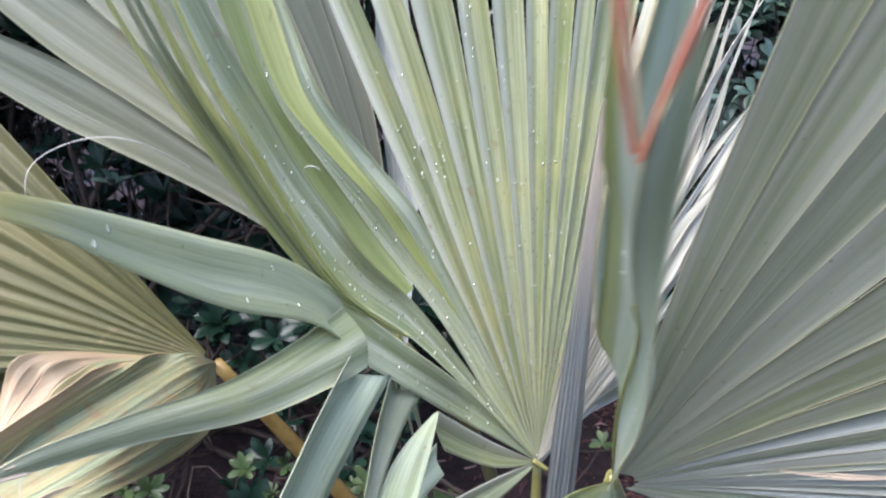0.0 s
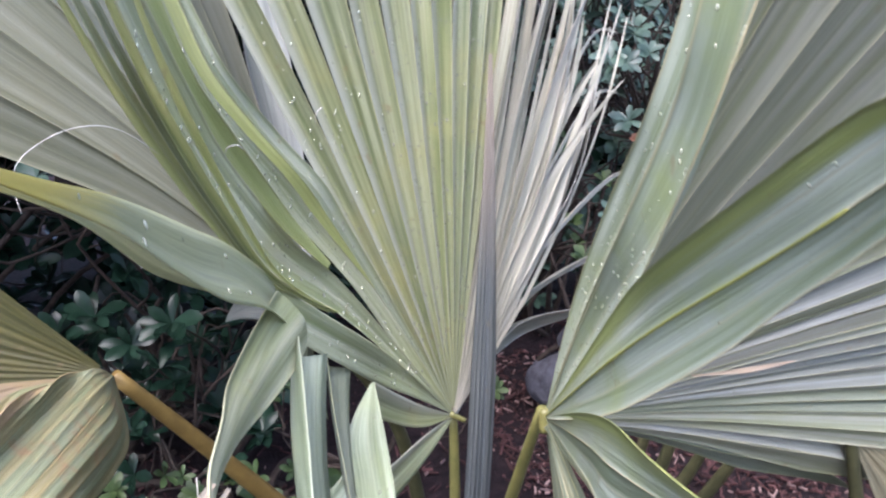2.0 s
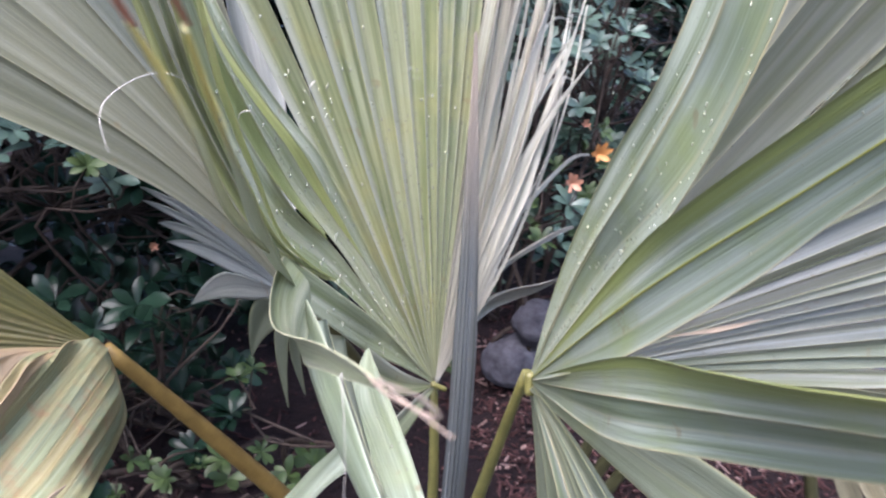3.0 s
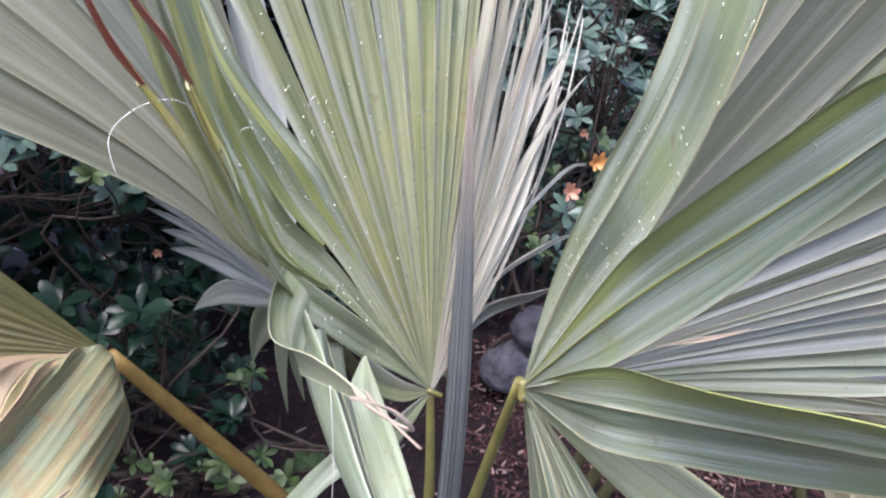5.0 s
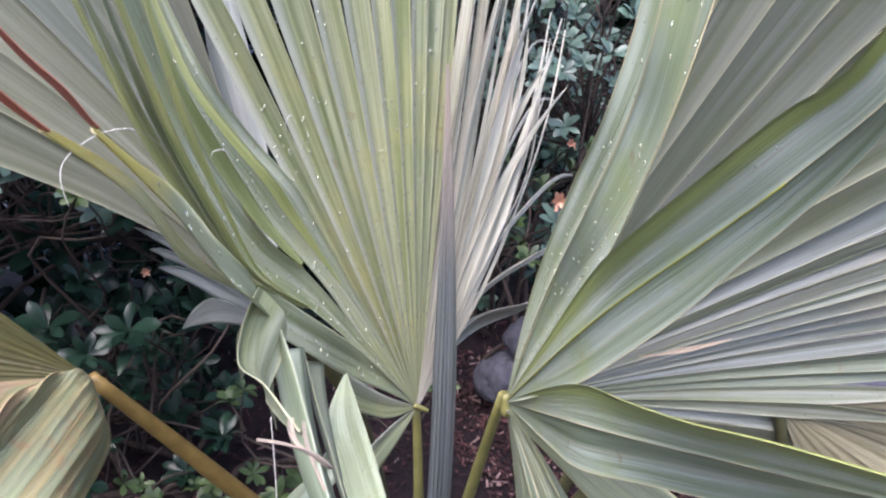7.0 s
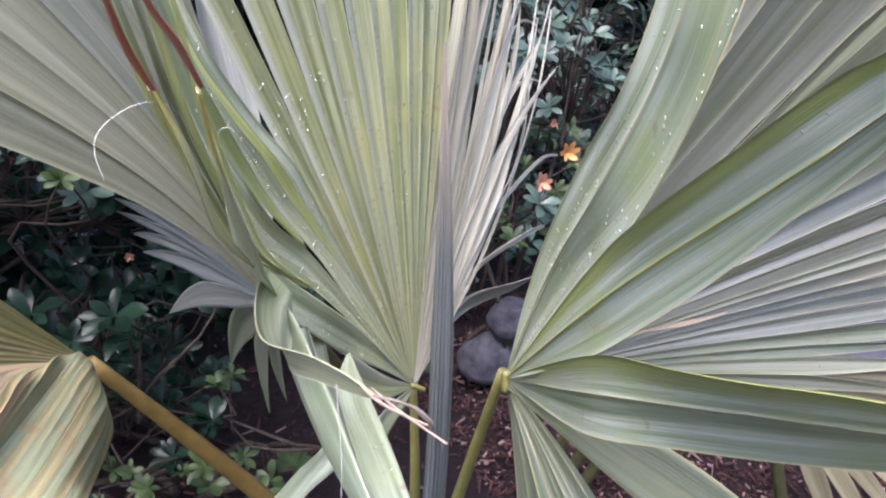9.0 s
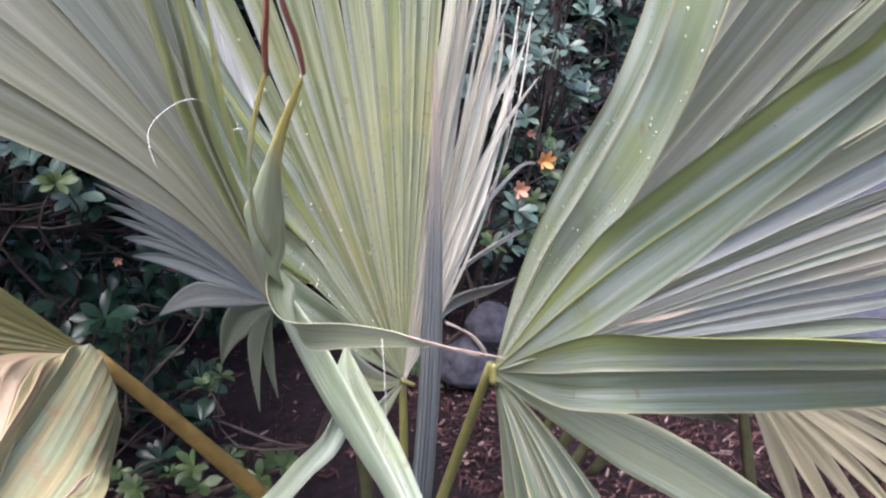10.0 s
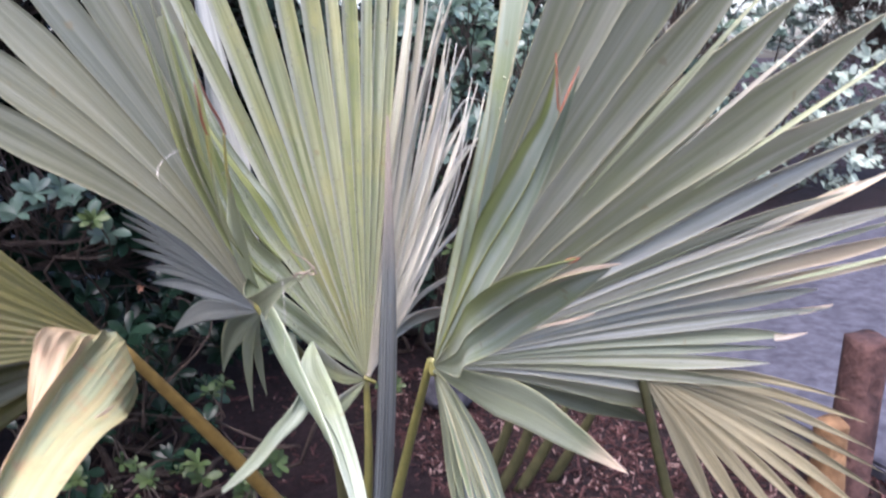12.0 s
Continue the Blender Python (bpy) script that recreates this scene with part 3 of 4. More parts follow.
    # strap folded forward at the kink, its split end dried and curled
    t_left = [(-0.052, 0.462, 0.652), (-0.066, 0.422, 0.651), (-0.082, 0.318, 0.671), (-0.086, 0.205, 0.712), (-0.0875, 0.16, 0.7275), (-0.087, 0.142, 0.7315)]
    t_right = [(-0.034, 0.468, 0.608), (-0.05, 0.405, 0.624), (-0.0695, 0.326, 0.648), (-0.0825, 0.218, 0.697), (-0.0865, 0.165, 0.7205), (-0.0865, 0.14, 0.731)]
    folded = ribbon("segment", t_left, t_right, (-0.7, -0.1, 0.6), 0.3, GREEN_PALE, leaf, n=56, seed=31, wave=0.04)
    end = V3(-0.086, 0.156, 0.728)
    strap("dried_tip", [end, V3(-0.09, 0.125, 0.739), V3(-0.087, 0.108, 0.743), V3(-0.093, 0.104, 0.751), V3(-0.101, 0.1, 0.757)], 0.0013, V3(0.8, 0.2, -0.6), (0, -0.5, 1), 0.5, DRIED, folded, "pinkish dried curled tip", base=0.8, split=0.3, tip=0.1, n=30, seed=27, thick=0.0003)
    strap("dried_tip", [end + V3(0.003, 0, -0.002), V3(-0.088, 0.125, 0.738), V3(-0.092, 0.09, 0.751)], 0.0006, V3(0.8, 0.2, -0.6), (0, -0.5, 1), 0.5, DRIED, folded, "pinkish dried curled tip", base=0.8, split=0.3, tip=0.1, n=30, seed=28, thick=0.0003)
    # straps that hang forward from the kink
    f2 = (0, -0.5, 1)
    ribbon("segment", [(-0.042, 0.44, 0.63), (-0.045, 0.387, 0.633), (-0.051, 0.32, 0.632), (-0.056, 0.265, 0.626), (-0.054, 0.21, 0.6), (-0.05, 0.18, 0.56)], [(-0.02, 0.485, 0.594), (-0.034, 0.395, 0.594), (-0.041, 0.344, 0.596), (-0.047, 0.28, 0.6), (-0.046, 0.215, 0.588), (-0.047, 0.178, 0.556)], f2, 0.5, HANG, leaf, n=44, seed=33)
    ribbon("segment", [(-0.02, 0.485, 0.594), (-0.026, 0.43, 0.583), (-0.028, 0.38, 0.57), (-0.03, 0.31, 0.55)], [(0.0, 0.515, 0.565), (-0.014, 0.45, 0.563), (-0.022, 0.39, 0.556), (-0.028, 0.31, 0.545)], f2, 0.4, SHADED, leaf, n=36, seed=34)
    # strap folded over in front
    ribbon("segment", [(0.01, 0.496, 0.56), (-0.014, 0.455, 0.55), (-0.022, 0.395, 0.555), (-0.027, 0.34, 0.552), (-0.03, 0.27, 0.535), (-0.028, 0.22, 0.5)], [(0.013, 0.498, 0.56), (0.008, 0.45, 0.557), (0.0, 0.385, 0.557), (-0.008, 0.33, 0.555), (-0.016, 0.265, 0.535), (-0.022, 0.218, 0.498)], f2, 0.3, HANG, leaf, n=40, seed=35, drops=14)
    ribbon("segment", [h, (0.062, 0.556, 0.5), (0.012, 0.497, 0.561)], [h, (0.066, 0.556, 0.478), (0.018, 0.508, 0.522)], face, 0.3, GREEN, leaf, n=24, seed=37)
    ribbon("segment", [(0.012, 0.505, 0.53), (-0.021, 0.458, 0.513), (-0.04, 0.479, 0.48), (-0.056, 0.5, 0.447), (-0.085, 0.535, 0.395)], [(0.018, 0.49, 0.513), (-0.015, 0.45, 0.497), (-0.034, 0.455, 0.48), (-0.058, 0.47, 0.447), (-0.086, 0.53, 0.392)], (0, -0.5, 1), 0.4, HANG, leaf, n=36, seed=38)
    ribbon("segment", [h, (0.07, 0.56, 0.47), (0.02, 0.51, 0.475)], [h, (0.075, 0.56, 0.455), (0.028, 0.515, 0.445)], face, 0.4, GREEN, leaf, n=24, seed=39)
    # ragged threads of blade on the far side
    for k, (p, w) in enumerate(((V3(0.441, 0.957, 0.693), 0.012), (V3(0.46, 1.0, 0.769), 0.012), (V3(0.421, 0.87, 0.603), 0.014), (V3(0.359, 0.8, 0.529), 0.02), (V3(0.296, 0.72, 0.498), 0.03))):
        m = HUB_A * 0.5 + p * 0.5 + V3(-0.016, 0.0, 0.022)
        strap("frayed_segment", [HUB_A, m, p - V3(0.035, 0.035, -0.002), p + V3(0.014, 0, -0.004)], w, V3(0.4, 0.6, -0.5), (0.3, -1, 0.2), 0.4, PALE, leaf, "pale frayed narrow segment", base=0.4, split=0.4, tip=0.16, seed=40 + k, wave=0.12)
    tube("petiole", [HUB_A + V3(0, 0.004, -0.003), HUB_A + V3(0.004, 0.02, -0.15), CROWN + V3(-0.012, -0.01, -0.02)], [0.004, 0.0065, 0.011], STALK_GREEN, leaf, "olive smooth leaf stalk", flat=0.7)
    tube("hastula", [HUB_A + V3(-0.005, -0.004, 0.004), HUB_A + V3(0.008, -0.006, -0.004)], [0.0028, 0.0022], STALK_GREEN, leaf, "small olive collar where the blade starts", n=6, sides=8)
    return leaf


middle_leaf()

HUB_B = V3(0.14, 0.482, 0.515)


def right_leaf():
    leaf = thing("fan_palm_leaf", "broad blue-green fan palm leaf with yellow rims and drops", "palm leaf", group="palm leaves")
    face = (-0.6, -1, 0.5)
    h = HUB_B
    # far half: from upright round to the lower side
    ways = [(0.022, -0.247, 0.425), (0.06, -0.25, 0.43), (0.11, -0.26, 0.43), (0.175, -0.245, 0.41), (0.24, -0.235, 0.38), (0.35, -0.235, 0.365), (0.43, -0.195, 0.29), (0.445, -0.175, 0.245), (0.444, -0.142, 0.183), (0.534, -0.161, 0.21), (0.55, -0.167, 0.165), (0.562, -0.161, 0.122), (0.6, -0.145, 0.085), (0.488, -0.095, 0.023), (0.448, -0.095, -0.007), (0.423, -0.095, -0.042), (0.433, -0.095, -0.078), (0.353, -0.045, -0.112), (0.333, 0.025, -0.152)]
    rough = np.random.default_rng(15)
    lower = [V3(*d) for d in ways[7:]]
    many = [V3(*d) for d in ways[:7]]
    for i, d in enumerate(lower):
        many.append(d * rough.uniform(0.97, 1.03) + V3(0, rough.uniform(-0.012, 0.012), 0))
        if i % 2 == 1 and i + 1 < len(lower):
            many.append((d + lower[i + 1]) / 2 * rough.uniform(0.88, 1.0) + V3(0, 0.014, 0))
    ribs = []
    for d in many:
        ribs.append([h + d * 0.03, h + d * 0.25 + V3(-0.006, -0.004, 0.008), h + d * 0.5 + V3(-0.008, -0.006, 0.01), h + d])
    mats = [GREY] * 7 + [SHEEN, GREY, DULL, SHEEN_DRY, SHEEN, GREY, SHEEN_DRY, SHEEN_DRY, SHEEN, SHEEN, DULL, DULL, GREY, GREY, SHEEN, GREY, DULL, GREY]
    fan(leaf, ribs, face, [0.16] * 7 + [0.5] * 18, mats, split=[0.9, 0.88, 0.82, 0.78, 0.72, 0.68, 0.7] + [0.7, 0.56, 0.72, 0.62] * 5, wmax=0.085, seed=5, drops=5, bead=0.7, wave=0.04)
    # dry ends of the far blades
    for i in (8, 13, 14):
        d = V3(*ways[i])
        strap("dried_tip", [h + d * 0.93, h + d * 0.975, h + d * 1.03 + V3(0, 0, 0.003)], 0.0075, V3(0, 0.3, 1), face, 0.3, DRIED, leaf, "bleached dry tip", base=0.95, split=0.1, n=16, seed=80 + i)
    for k, (i, f0, f1, w) in enumerate(((3, 0.5, 0.98, 0.007), (4, 0.62, 0.95, 0.004), (5, 0.6, 1.0, 0.005), (8, 0.62, 1.02, 0.006), (11, 0.6, 0.98, 0.005))):
        d = (V3(*ways[i]) + V3(*ways[i + 1])) / 2
        strap("frayed_segment", [h + d * f0, h + d * (f0 + f1) / 2 + V3(-0.004, -0.006, 0.002), h + d * f1 + V3(-0.004, -0.01, 0.004)], w, V3(0.2, 0.5, 1), face, 0.4, (CREST, PALE)[k % 2], leaf, "pale loose strip in the slit between blades", base=0.15, split=0.5, tip=0.1, n=30, seed=90 + k, wave=0.1)
    # torn pale scar in the far blades
    strap("torn_strip", [(0.235, 0.437, 0.557), (0.265, 0.416, 0.567), (0.295, 0.403, 0.576)], 0.0035, V3(0, 0.3, 1), face, 0.3, DRIED, leaf, "pale brown torn strip of dead blade", base=0.2, split=0.5, tip=0.1, n=24, seed=97, wave=0.1)
    # near half: the upright pair of blades
    crease = [h, (0.13, 0.405, 0.635), (0.095, 0.3, 0.729), (0.082, 0.25, 0.783), (0.072, 0.225, 0.815), (0.068, 0.2, 0.9)]
    ribbon("segment", [h, (0.137, 0.437, 0.628), (0.116, 0.357, 0.724), (0.094, 0.292, 0.777), (0.091, 0.268, 0.818), (0.085, 0.235, 0.9)], crease, face, 0.22, BLUE, leaf, drops=150, bead=0.7, seed=51)
    ribbon("segment", [V3(*p) + V3(0, 0.003, 0) for p in crease], [h, (0.118, 0.355, 0.65), (0.067, 0.24, 0.728), (0.056, 0.204, 0.769), (0.055, 0.188, 0.8), (0.057, 0.182, 0.82), (0.068, 0.165, 0.9)], face, 0.3, BLUE, leaf, drops=120, bead=0.7, seed=52)
    # the pair of blades below it, joined along a yellow rib up to the fork
    rib = [h, (0.091, 0.3, 0.66), (0.075, 0.235, 0.709), (0.064, 0.185, 0.745), (0.056, 0.153, 0.768), (0.05, 0.137, 0.779)]
    mid_a = ribbon("segment", [h, (0.118, 0.39, 0.606), (0.085, 0.285, 0.697), (0.066, 0.236, 0.73), (0.05, 0.167, 0.777), (0.042, 0.131, 0.801), (0.036, 0.111, 0.811), (0.0305, 0.088, 0.837)], rib + [(0.037, 0.094, 0.815), (0.031, 0.0885, 0.836)], face, 0.16, BLUE_OLIVE, leaf, seed=53, drops=10, bead=0.4)
    mid_b = ribbon("segment", rib + [(0.0375, 0.0935, 0.814), (0.0405, 0.085, 0.8305)], [h, (0.115, 0.4, 0.565), (0.09, 0.3, 0.63), (0.077, 0.242, 0.675), (0.069, 0.193, 0.717), (0.062, 0.163, 0.745), (0.054, 0.136, 0.768), (0.046, 0.108, 0.795), (0.041, 0.0845, 0.83)], face, 0.2, BLUE, leaf, seed=54, drops=10, bead=0.4)
    tube("rib", [V3(*p) + V3(-0.0006, -0.0006, 0.0003) for p in rib], [0.0004, 0.0007, 0.0006, 0.0003], STALK_LIME, leaf, "yellow rib between two joined blades", sides=6)
    # the pair of blades that leans out lowest
    fold = [h, (0.101, 0.345, 0.585), (0.06, 0.24, 0.644), (0.037, 0.165, 0.684), (0.017, 0.09, 0.723)]
    low_a = ribbon("segment", [h, (0.098, 0.345, 0.604), (0.062, 0.25, 0.66), (0.033, 0.176, 0.695), (0.017, 0.128, 0.717), (0.009, 0.09, 0.734), (-0.001, 0.022, 0.7595)], fold + [(0.007, 0.055, 0.742), (-0.0005, 0.0225, 0.7593)], face, 0.12, BLUE_OLIVE, leaf, seed=55)
    low_b = ribbon("segment", fold + [(0.014, 0.05, 0.743), (0.018, 0.024, 0.753)], [h, (0.103, 0.345, 0.562), (0.061, 0.245, 0.618), (0.051, 0.185, 0.651), (0.036, 0.12, 0.689), (0.026, 0.065, 0.723), (0.0185, 0.0235, 0.7525)], face, 0.2, BLUE, leaf, seed=56)
    for owner, a, e in ((mid_a, V3(0.037, 0.0945, 0.815), V3(0.0305, 0.088, 0.84)), (mid_b, V3(0.0375, 0.0935, 0.814), V3(0.0405, 0.0845, 0.834))):
        strap("scorched_tip", [a, (a + e) / 2, e + (e - a) * 0.1], 0.0024, V3(0.6, 0.5, 0.3), face, 0.3, SCORCH, owner, "reddish brown scorched tip", base=0.5, split=0.35, n=16, seed=59)
    strap("scorched_tip", [(0.0015, 0.033, 0.7555), (0, 0.026, 0.758), (-0.002, 0.018, 0.761)], 0.0022, V3(0, 0.3, 1), face, 0.3, SCORCH, low_a, "reddish brown scorched tip", base=0.8, split=0.3, n=12, seed=60)
    strap("dried_tip", [(0.0172, 0.083, 0.7265), (0.0155, 0.06, 0.7385), (0.0155, 0.04, 0.748), (0.0185, 0.018, 0.756)], 0.0026, V3(-0.2, -0.1, 1), face, 0.2, DRIED, low_b, "pale dried margin and tip", base=0.3, split=0.5, n=24, seed=58)
    strap("segment", [h, V3(0.116, 0.325, 0.557), V3(0.092, 0.21, 0.593), V3(0.053, 0.092, 0.632), V3(0.022, 0.01, 0.662)], 0.032, V3(0.5, -0.1, 0.8), face, 0.3, DULL_DRY, leaf, base=0.32, split=0.45, seed=57)
    lows = [(0.06, 0.17, 0.52), (0.075, 0.2, 0.475), (0.1, 0.25, 0.44), (0.12, 0.3, 0.4), (0.14, 0.36, 0.36), (0.155, 0.42, 0.33), (0.165, 0.47, 0.31)]
    ribs = [[h + (V3(*e) - h) * 0.03, h + (V3(*e) - h) * 0.45 + V3(0, 0, 0.012), V3(*e)] for e in lows]
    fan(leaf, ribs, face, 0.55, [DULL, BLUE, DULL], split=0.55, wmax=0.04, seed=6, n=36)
    tube("petiole", [h + V3(0, 0.004, 0.006), h + V3(-0.004, 0.06, -0.12), CROWN + V3(0.012, -0.02, -0.02)], [0.0045, 0.007, 0.011], STALK_GREEN, leaf, "olive smooth leaf stalk", flat=0.7)
    tube("hastula", [h + V3(-0.002, -0.004, 0.01), h + V3(-0.002, -0.006, -0.008)], [0.004, 0.005], STALK_GREEN, leaf, "small yellowish collar where the blade starts", n=6, sides=8)


right_leaf()


def spear():
    ob = thing("palm_spear", "dark grey-green folded spear leaf standing upright", "palm leaf", group="palm leaves")
    x, y = HUB_A[0] + 0.018, HUB_A[1] - 0.02
    pts = [(x + 0.004, y + 0.07, GROUND - 0.02), (x, y + 0.02, 0.33), (x, y, 0.46), (x + 0.004, y - 0.004, 0.6), (x + 0.01, y + 0.004, 0.78)]
    mid = curve(pts, 60)
    for k in range(7):
        a = (k - 3) / 3
        off = V3(a * 0.0098, -0.006 * (1 - a * a), 0)
        taper = np.interp(np.linspace(0, 1, 60), [0, 0.6, 0.85, 1], [1.15, 0.95, 0.45, 0.12])[:, None]
        line = mid + off * taper
        w = 0.0022 * taper
        sv = V3(1, 0.5 * a, 0)
        blade_mesh("fold", line, line - w * sv, line + w * sv, (a, -1, 0.1), 0.6, SPEAR, ob, seed=60 + k, across=5, thick=0.003)


spear()

HUB_D = V3(-0.018, 0.599, 0.566)


def silver_leaf():
    leaf = thing("fan_palm_leaf", "silvery green fan palm leaf behind the loose straps", "palm leaf", group="palm leaves")
    h = HUB_D
    face = (0.2, -1, 0.2)
    ends = [(-0.3, 0.42, 0.84), (-0.29, 0.44, 0.885), (-0.275, 0.47, 0.93), (-0.25, 0.5, 0.975), (-0.215, 0.53, 1.015), (-0.18, 0.56, 1.05), (-0.15, 0.6, 1.07)]
    ribs = [[h + (V3(*e) - h) * 0.03, h + (V3(*e) - h) * 0.35 + V3(0.012, 0.015, 0.018), V3(*e)] for e in ends]
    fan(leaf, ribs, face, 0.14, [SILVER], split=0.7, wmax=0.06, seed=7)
    strap("segment", [h, V3(-0.022, 0.64, 0.7), V3(-0.032, 0.67, 0.8), V3(-0.05, 0.7, 0.98)], 0.036, V3(1, 0.2, 0), face, 0.3, MIST, leaf, base=0.15, split=0.5, seed=70)
    back = [(-0.17, 0.85, 0.7), (-0.155, 0.93, 0.655), (-0.14, 0.97, 0.61), (-0.13, 1.0, 0.56), (-0.108, 0.96, 0.515), (-0.09, 0.9, 0.452), (-0.036, 0.807, 0.415), (-0.01, 0.74, 0.38), (0.0, 0.69, 0.42)]
    back = [V3(*e) for e in back]
    back = [e for a, b in zip(back[:4], back[1:5]) for e in (a, (a + b) / 2 * 0.96 + h * 0.04)] + back[4:]
    ribs = [[h + (e - h) * 0.03, h + (e - h) * 0.5 + V3(-0.008, 0, 0.016), e] for e in back]
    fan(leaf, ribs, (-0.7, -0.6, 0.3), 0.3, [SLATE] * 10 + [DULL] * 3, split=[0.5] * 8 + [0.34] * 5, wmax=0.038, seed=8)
    tube("petiole", [h, V3(0.06, 0.64, 0.43), CROWN + V3(-0.02, 0.01, -0.02)], [0.005, 0.007, 0.011], STALK_DARK, leaf, "olive smooth leaf stalk", flat=0.7)
    tube("costa", [h + V3(0.004, -0.006, -0.01), h + V3(-0.022, 0.004, 0.035), h + V3(-0.05, 0.012, 0.072)], [0.004, 0.0022, 0.0008], STALK_GREEN, leaf, "brownish rib along the blade", sides=8)


silver_leaf()

HUB_C = V3(-0.168, 0.565, 0.562)


def yellow_leaf():
    leaf = thing("fan_palm_leaf", "yellowing fan palm leaf with a folded withered half", "palm leaf", group="palm leaves")
    h = HUB_C
    ends = [(-0.43, 0.6, 0.83), (-0.46, 0.57, 0.77), (-0.47, 0.54, 0.71), (-0.47, 0.52, 0.66), (-0.46, 0.5, 0.62), (-0.44, 0.48, 0.59)]
    ribs = [[h + (V3(*e) - h) * 0.03, h + (V3(*e) - h) * 0.5 + V3(0, -0.005, 0.005), V3(*e)] for e in ends]
    ribs = [r for a, b in zip(ribs, ribs[1:]) for r in (a, [(p + q) / 2 for p, q in zip(a, b)])] + ribs[-1:]
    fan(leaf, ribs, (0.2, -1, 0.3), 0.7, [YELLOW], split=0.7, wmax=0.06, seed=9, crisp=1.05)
    # withered half: it runs out to a sharp crease and folds down towards the path
    edges = [
        [h, (-0.225, 0.389, 0.644), (-0.228, 0.388, 0.638), (-0.236, 0.383, 0.605), (-0.24, 0.375, 0.57), (-0.243, 0.37, 0.54)],
        [h, (-0.212, 0.4, 0.635), (-0.2155, 0.397, 0.629), (-0.227, 0.37, 0.606), (-0.236, 0.35, 0.58), (-0.243, 0.345, 0.54)],
        [h, (-0.196, 0.425, 0.622), (-0.1985, 0.415, 0.6185), (-0.214, 0.362, 0.604), (-0.227, 0.33, 0.59), (-0.24, 0.31, 0.56)],
        [h, (-0.195, 0.424, 0.623), (-0.2, 0.398, 0.623), (-0.216, 0.348, 0.619), (-0.229, 0.312, 0.613), (-0.255, 0.24, 0.59), (-0.268, 0.2, 0.575)],
        [h, (-0.182, 0.468, 0.612), (-0.187, 0.445, 0.612), (-0.21, 0.375, 0.608), (-0.227, 0.33, 0.603), (-0.256, 0.24, 0.583), (-0.266, 0.198, 0.57)],
        [h, (-0.171, 0.503, 0.598), (-0.175, 0.488, 0.599), (-0.204, 0.395, 0.602), (-0.218, 0.36, 0.6), (-0.23, 0.32, 0.597), (-0.263, 0.196, 0.568)],
        [h, (-0.163, 0.505, 0.586), (-0.168, 0.48, 0.59), (-0.195, 0.38, 0.595), (-0.21, 0.342, 0.594), (-0.235, 0.275, 0.59), (-0.26, 0.195, 0.566)],
        [h, (-0.158, 0.49, 0.565), (-0.162, 0.46, 0.57), (-0.184, 0.36, 0.586), (-0.196, 0.328, 0.59), (-0.215, 0.275, 0.594), (-0.255, 0.193, 0.566)],
        [h, (-0.157, 0.515, 0.535), (-0.161, 0.48, 0.536), (-0.169, 0.4, 0.56), (-0.175, 0.33, 0.587), (-0.193, 0.285, 0.595), (-0.25, 0.19, 0.565)],
    ]
    mats = [(WITHER, WITHER), (WITHER, WITHER_MID), None, (WITHER, WITHER_MID), (WITHER_MID, WITHER_GREEN, WITHER_GREEN), (WITHER_GREEN, WITHER_MID, WITHER_GREEN), (WITHER_GREEN, WITHER_MID, WITHER_GREEN), (WITHER_MID, WITHER_GREEN, WITHER_MID)]
    for i, tones in enumerate(mats):
        if tones is None:
            continue
        a, b = curve(edges[i], 40), curve(edges[i + 1], 40)
        cuts = (0, 0.36, 0.7, 1) if i > 3 else (0, 0.55, 1)
        for k in range(len(cuts) - 1):
            ribbon("withered_segment", a + (b - a) * cuts[k], a + (b - a) * cuts[k + 1], (0.5, -0.5, 0.6), 0.16, tones[k], leaf, n=60, seed=200 + 3 * i + k, wave=0.03)
    strap("scar", [(-0.179, 0.352, 0.5895), (-0.1865, 0.336, 0.5925), (-0.193, 0.322, 0.5955)], 0.003, V3(0.3, 0.2, 1), (0.5, -0.5, 0.6), 0.2, DRIED, leaf, "pinkish torn scar in the withered blade", base=0.1, split=0.5, n=16, seed=230, wave=0.2)
    under = [(-0.45, 0.56, 0.55), (-0.46, 0.57, 0.5), (-0.45, 0.58, 0.45), (-0.43, 0.6, 0.4)]
    ribs = [[h + (V3(*e) - h) * 0.05, h + (V3(*e) - h) * 0.5 + V3(0, 0.01, 0.006), V3(*e)] for e in under]
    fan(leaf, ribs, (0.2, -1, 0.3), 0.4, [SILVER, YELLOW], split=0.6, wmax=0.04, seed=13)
    tube("petiole", [h, V3(-0.098, 0.6, 0.45), V3(-0.034, 0.63, 0.345), CROWN + V3(-0.03, -0.01, -0.02)], [0.0055, 0.008, 0.0095, 0.013], STALK, leaf, "yellow smooth leaf stalk", flat=0.75)


yellow_leaf()

HUB_F = V3(0.39, 0.437, 0.482)


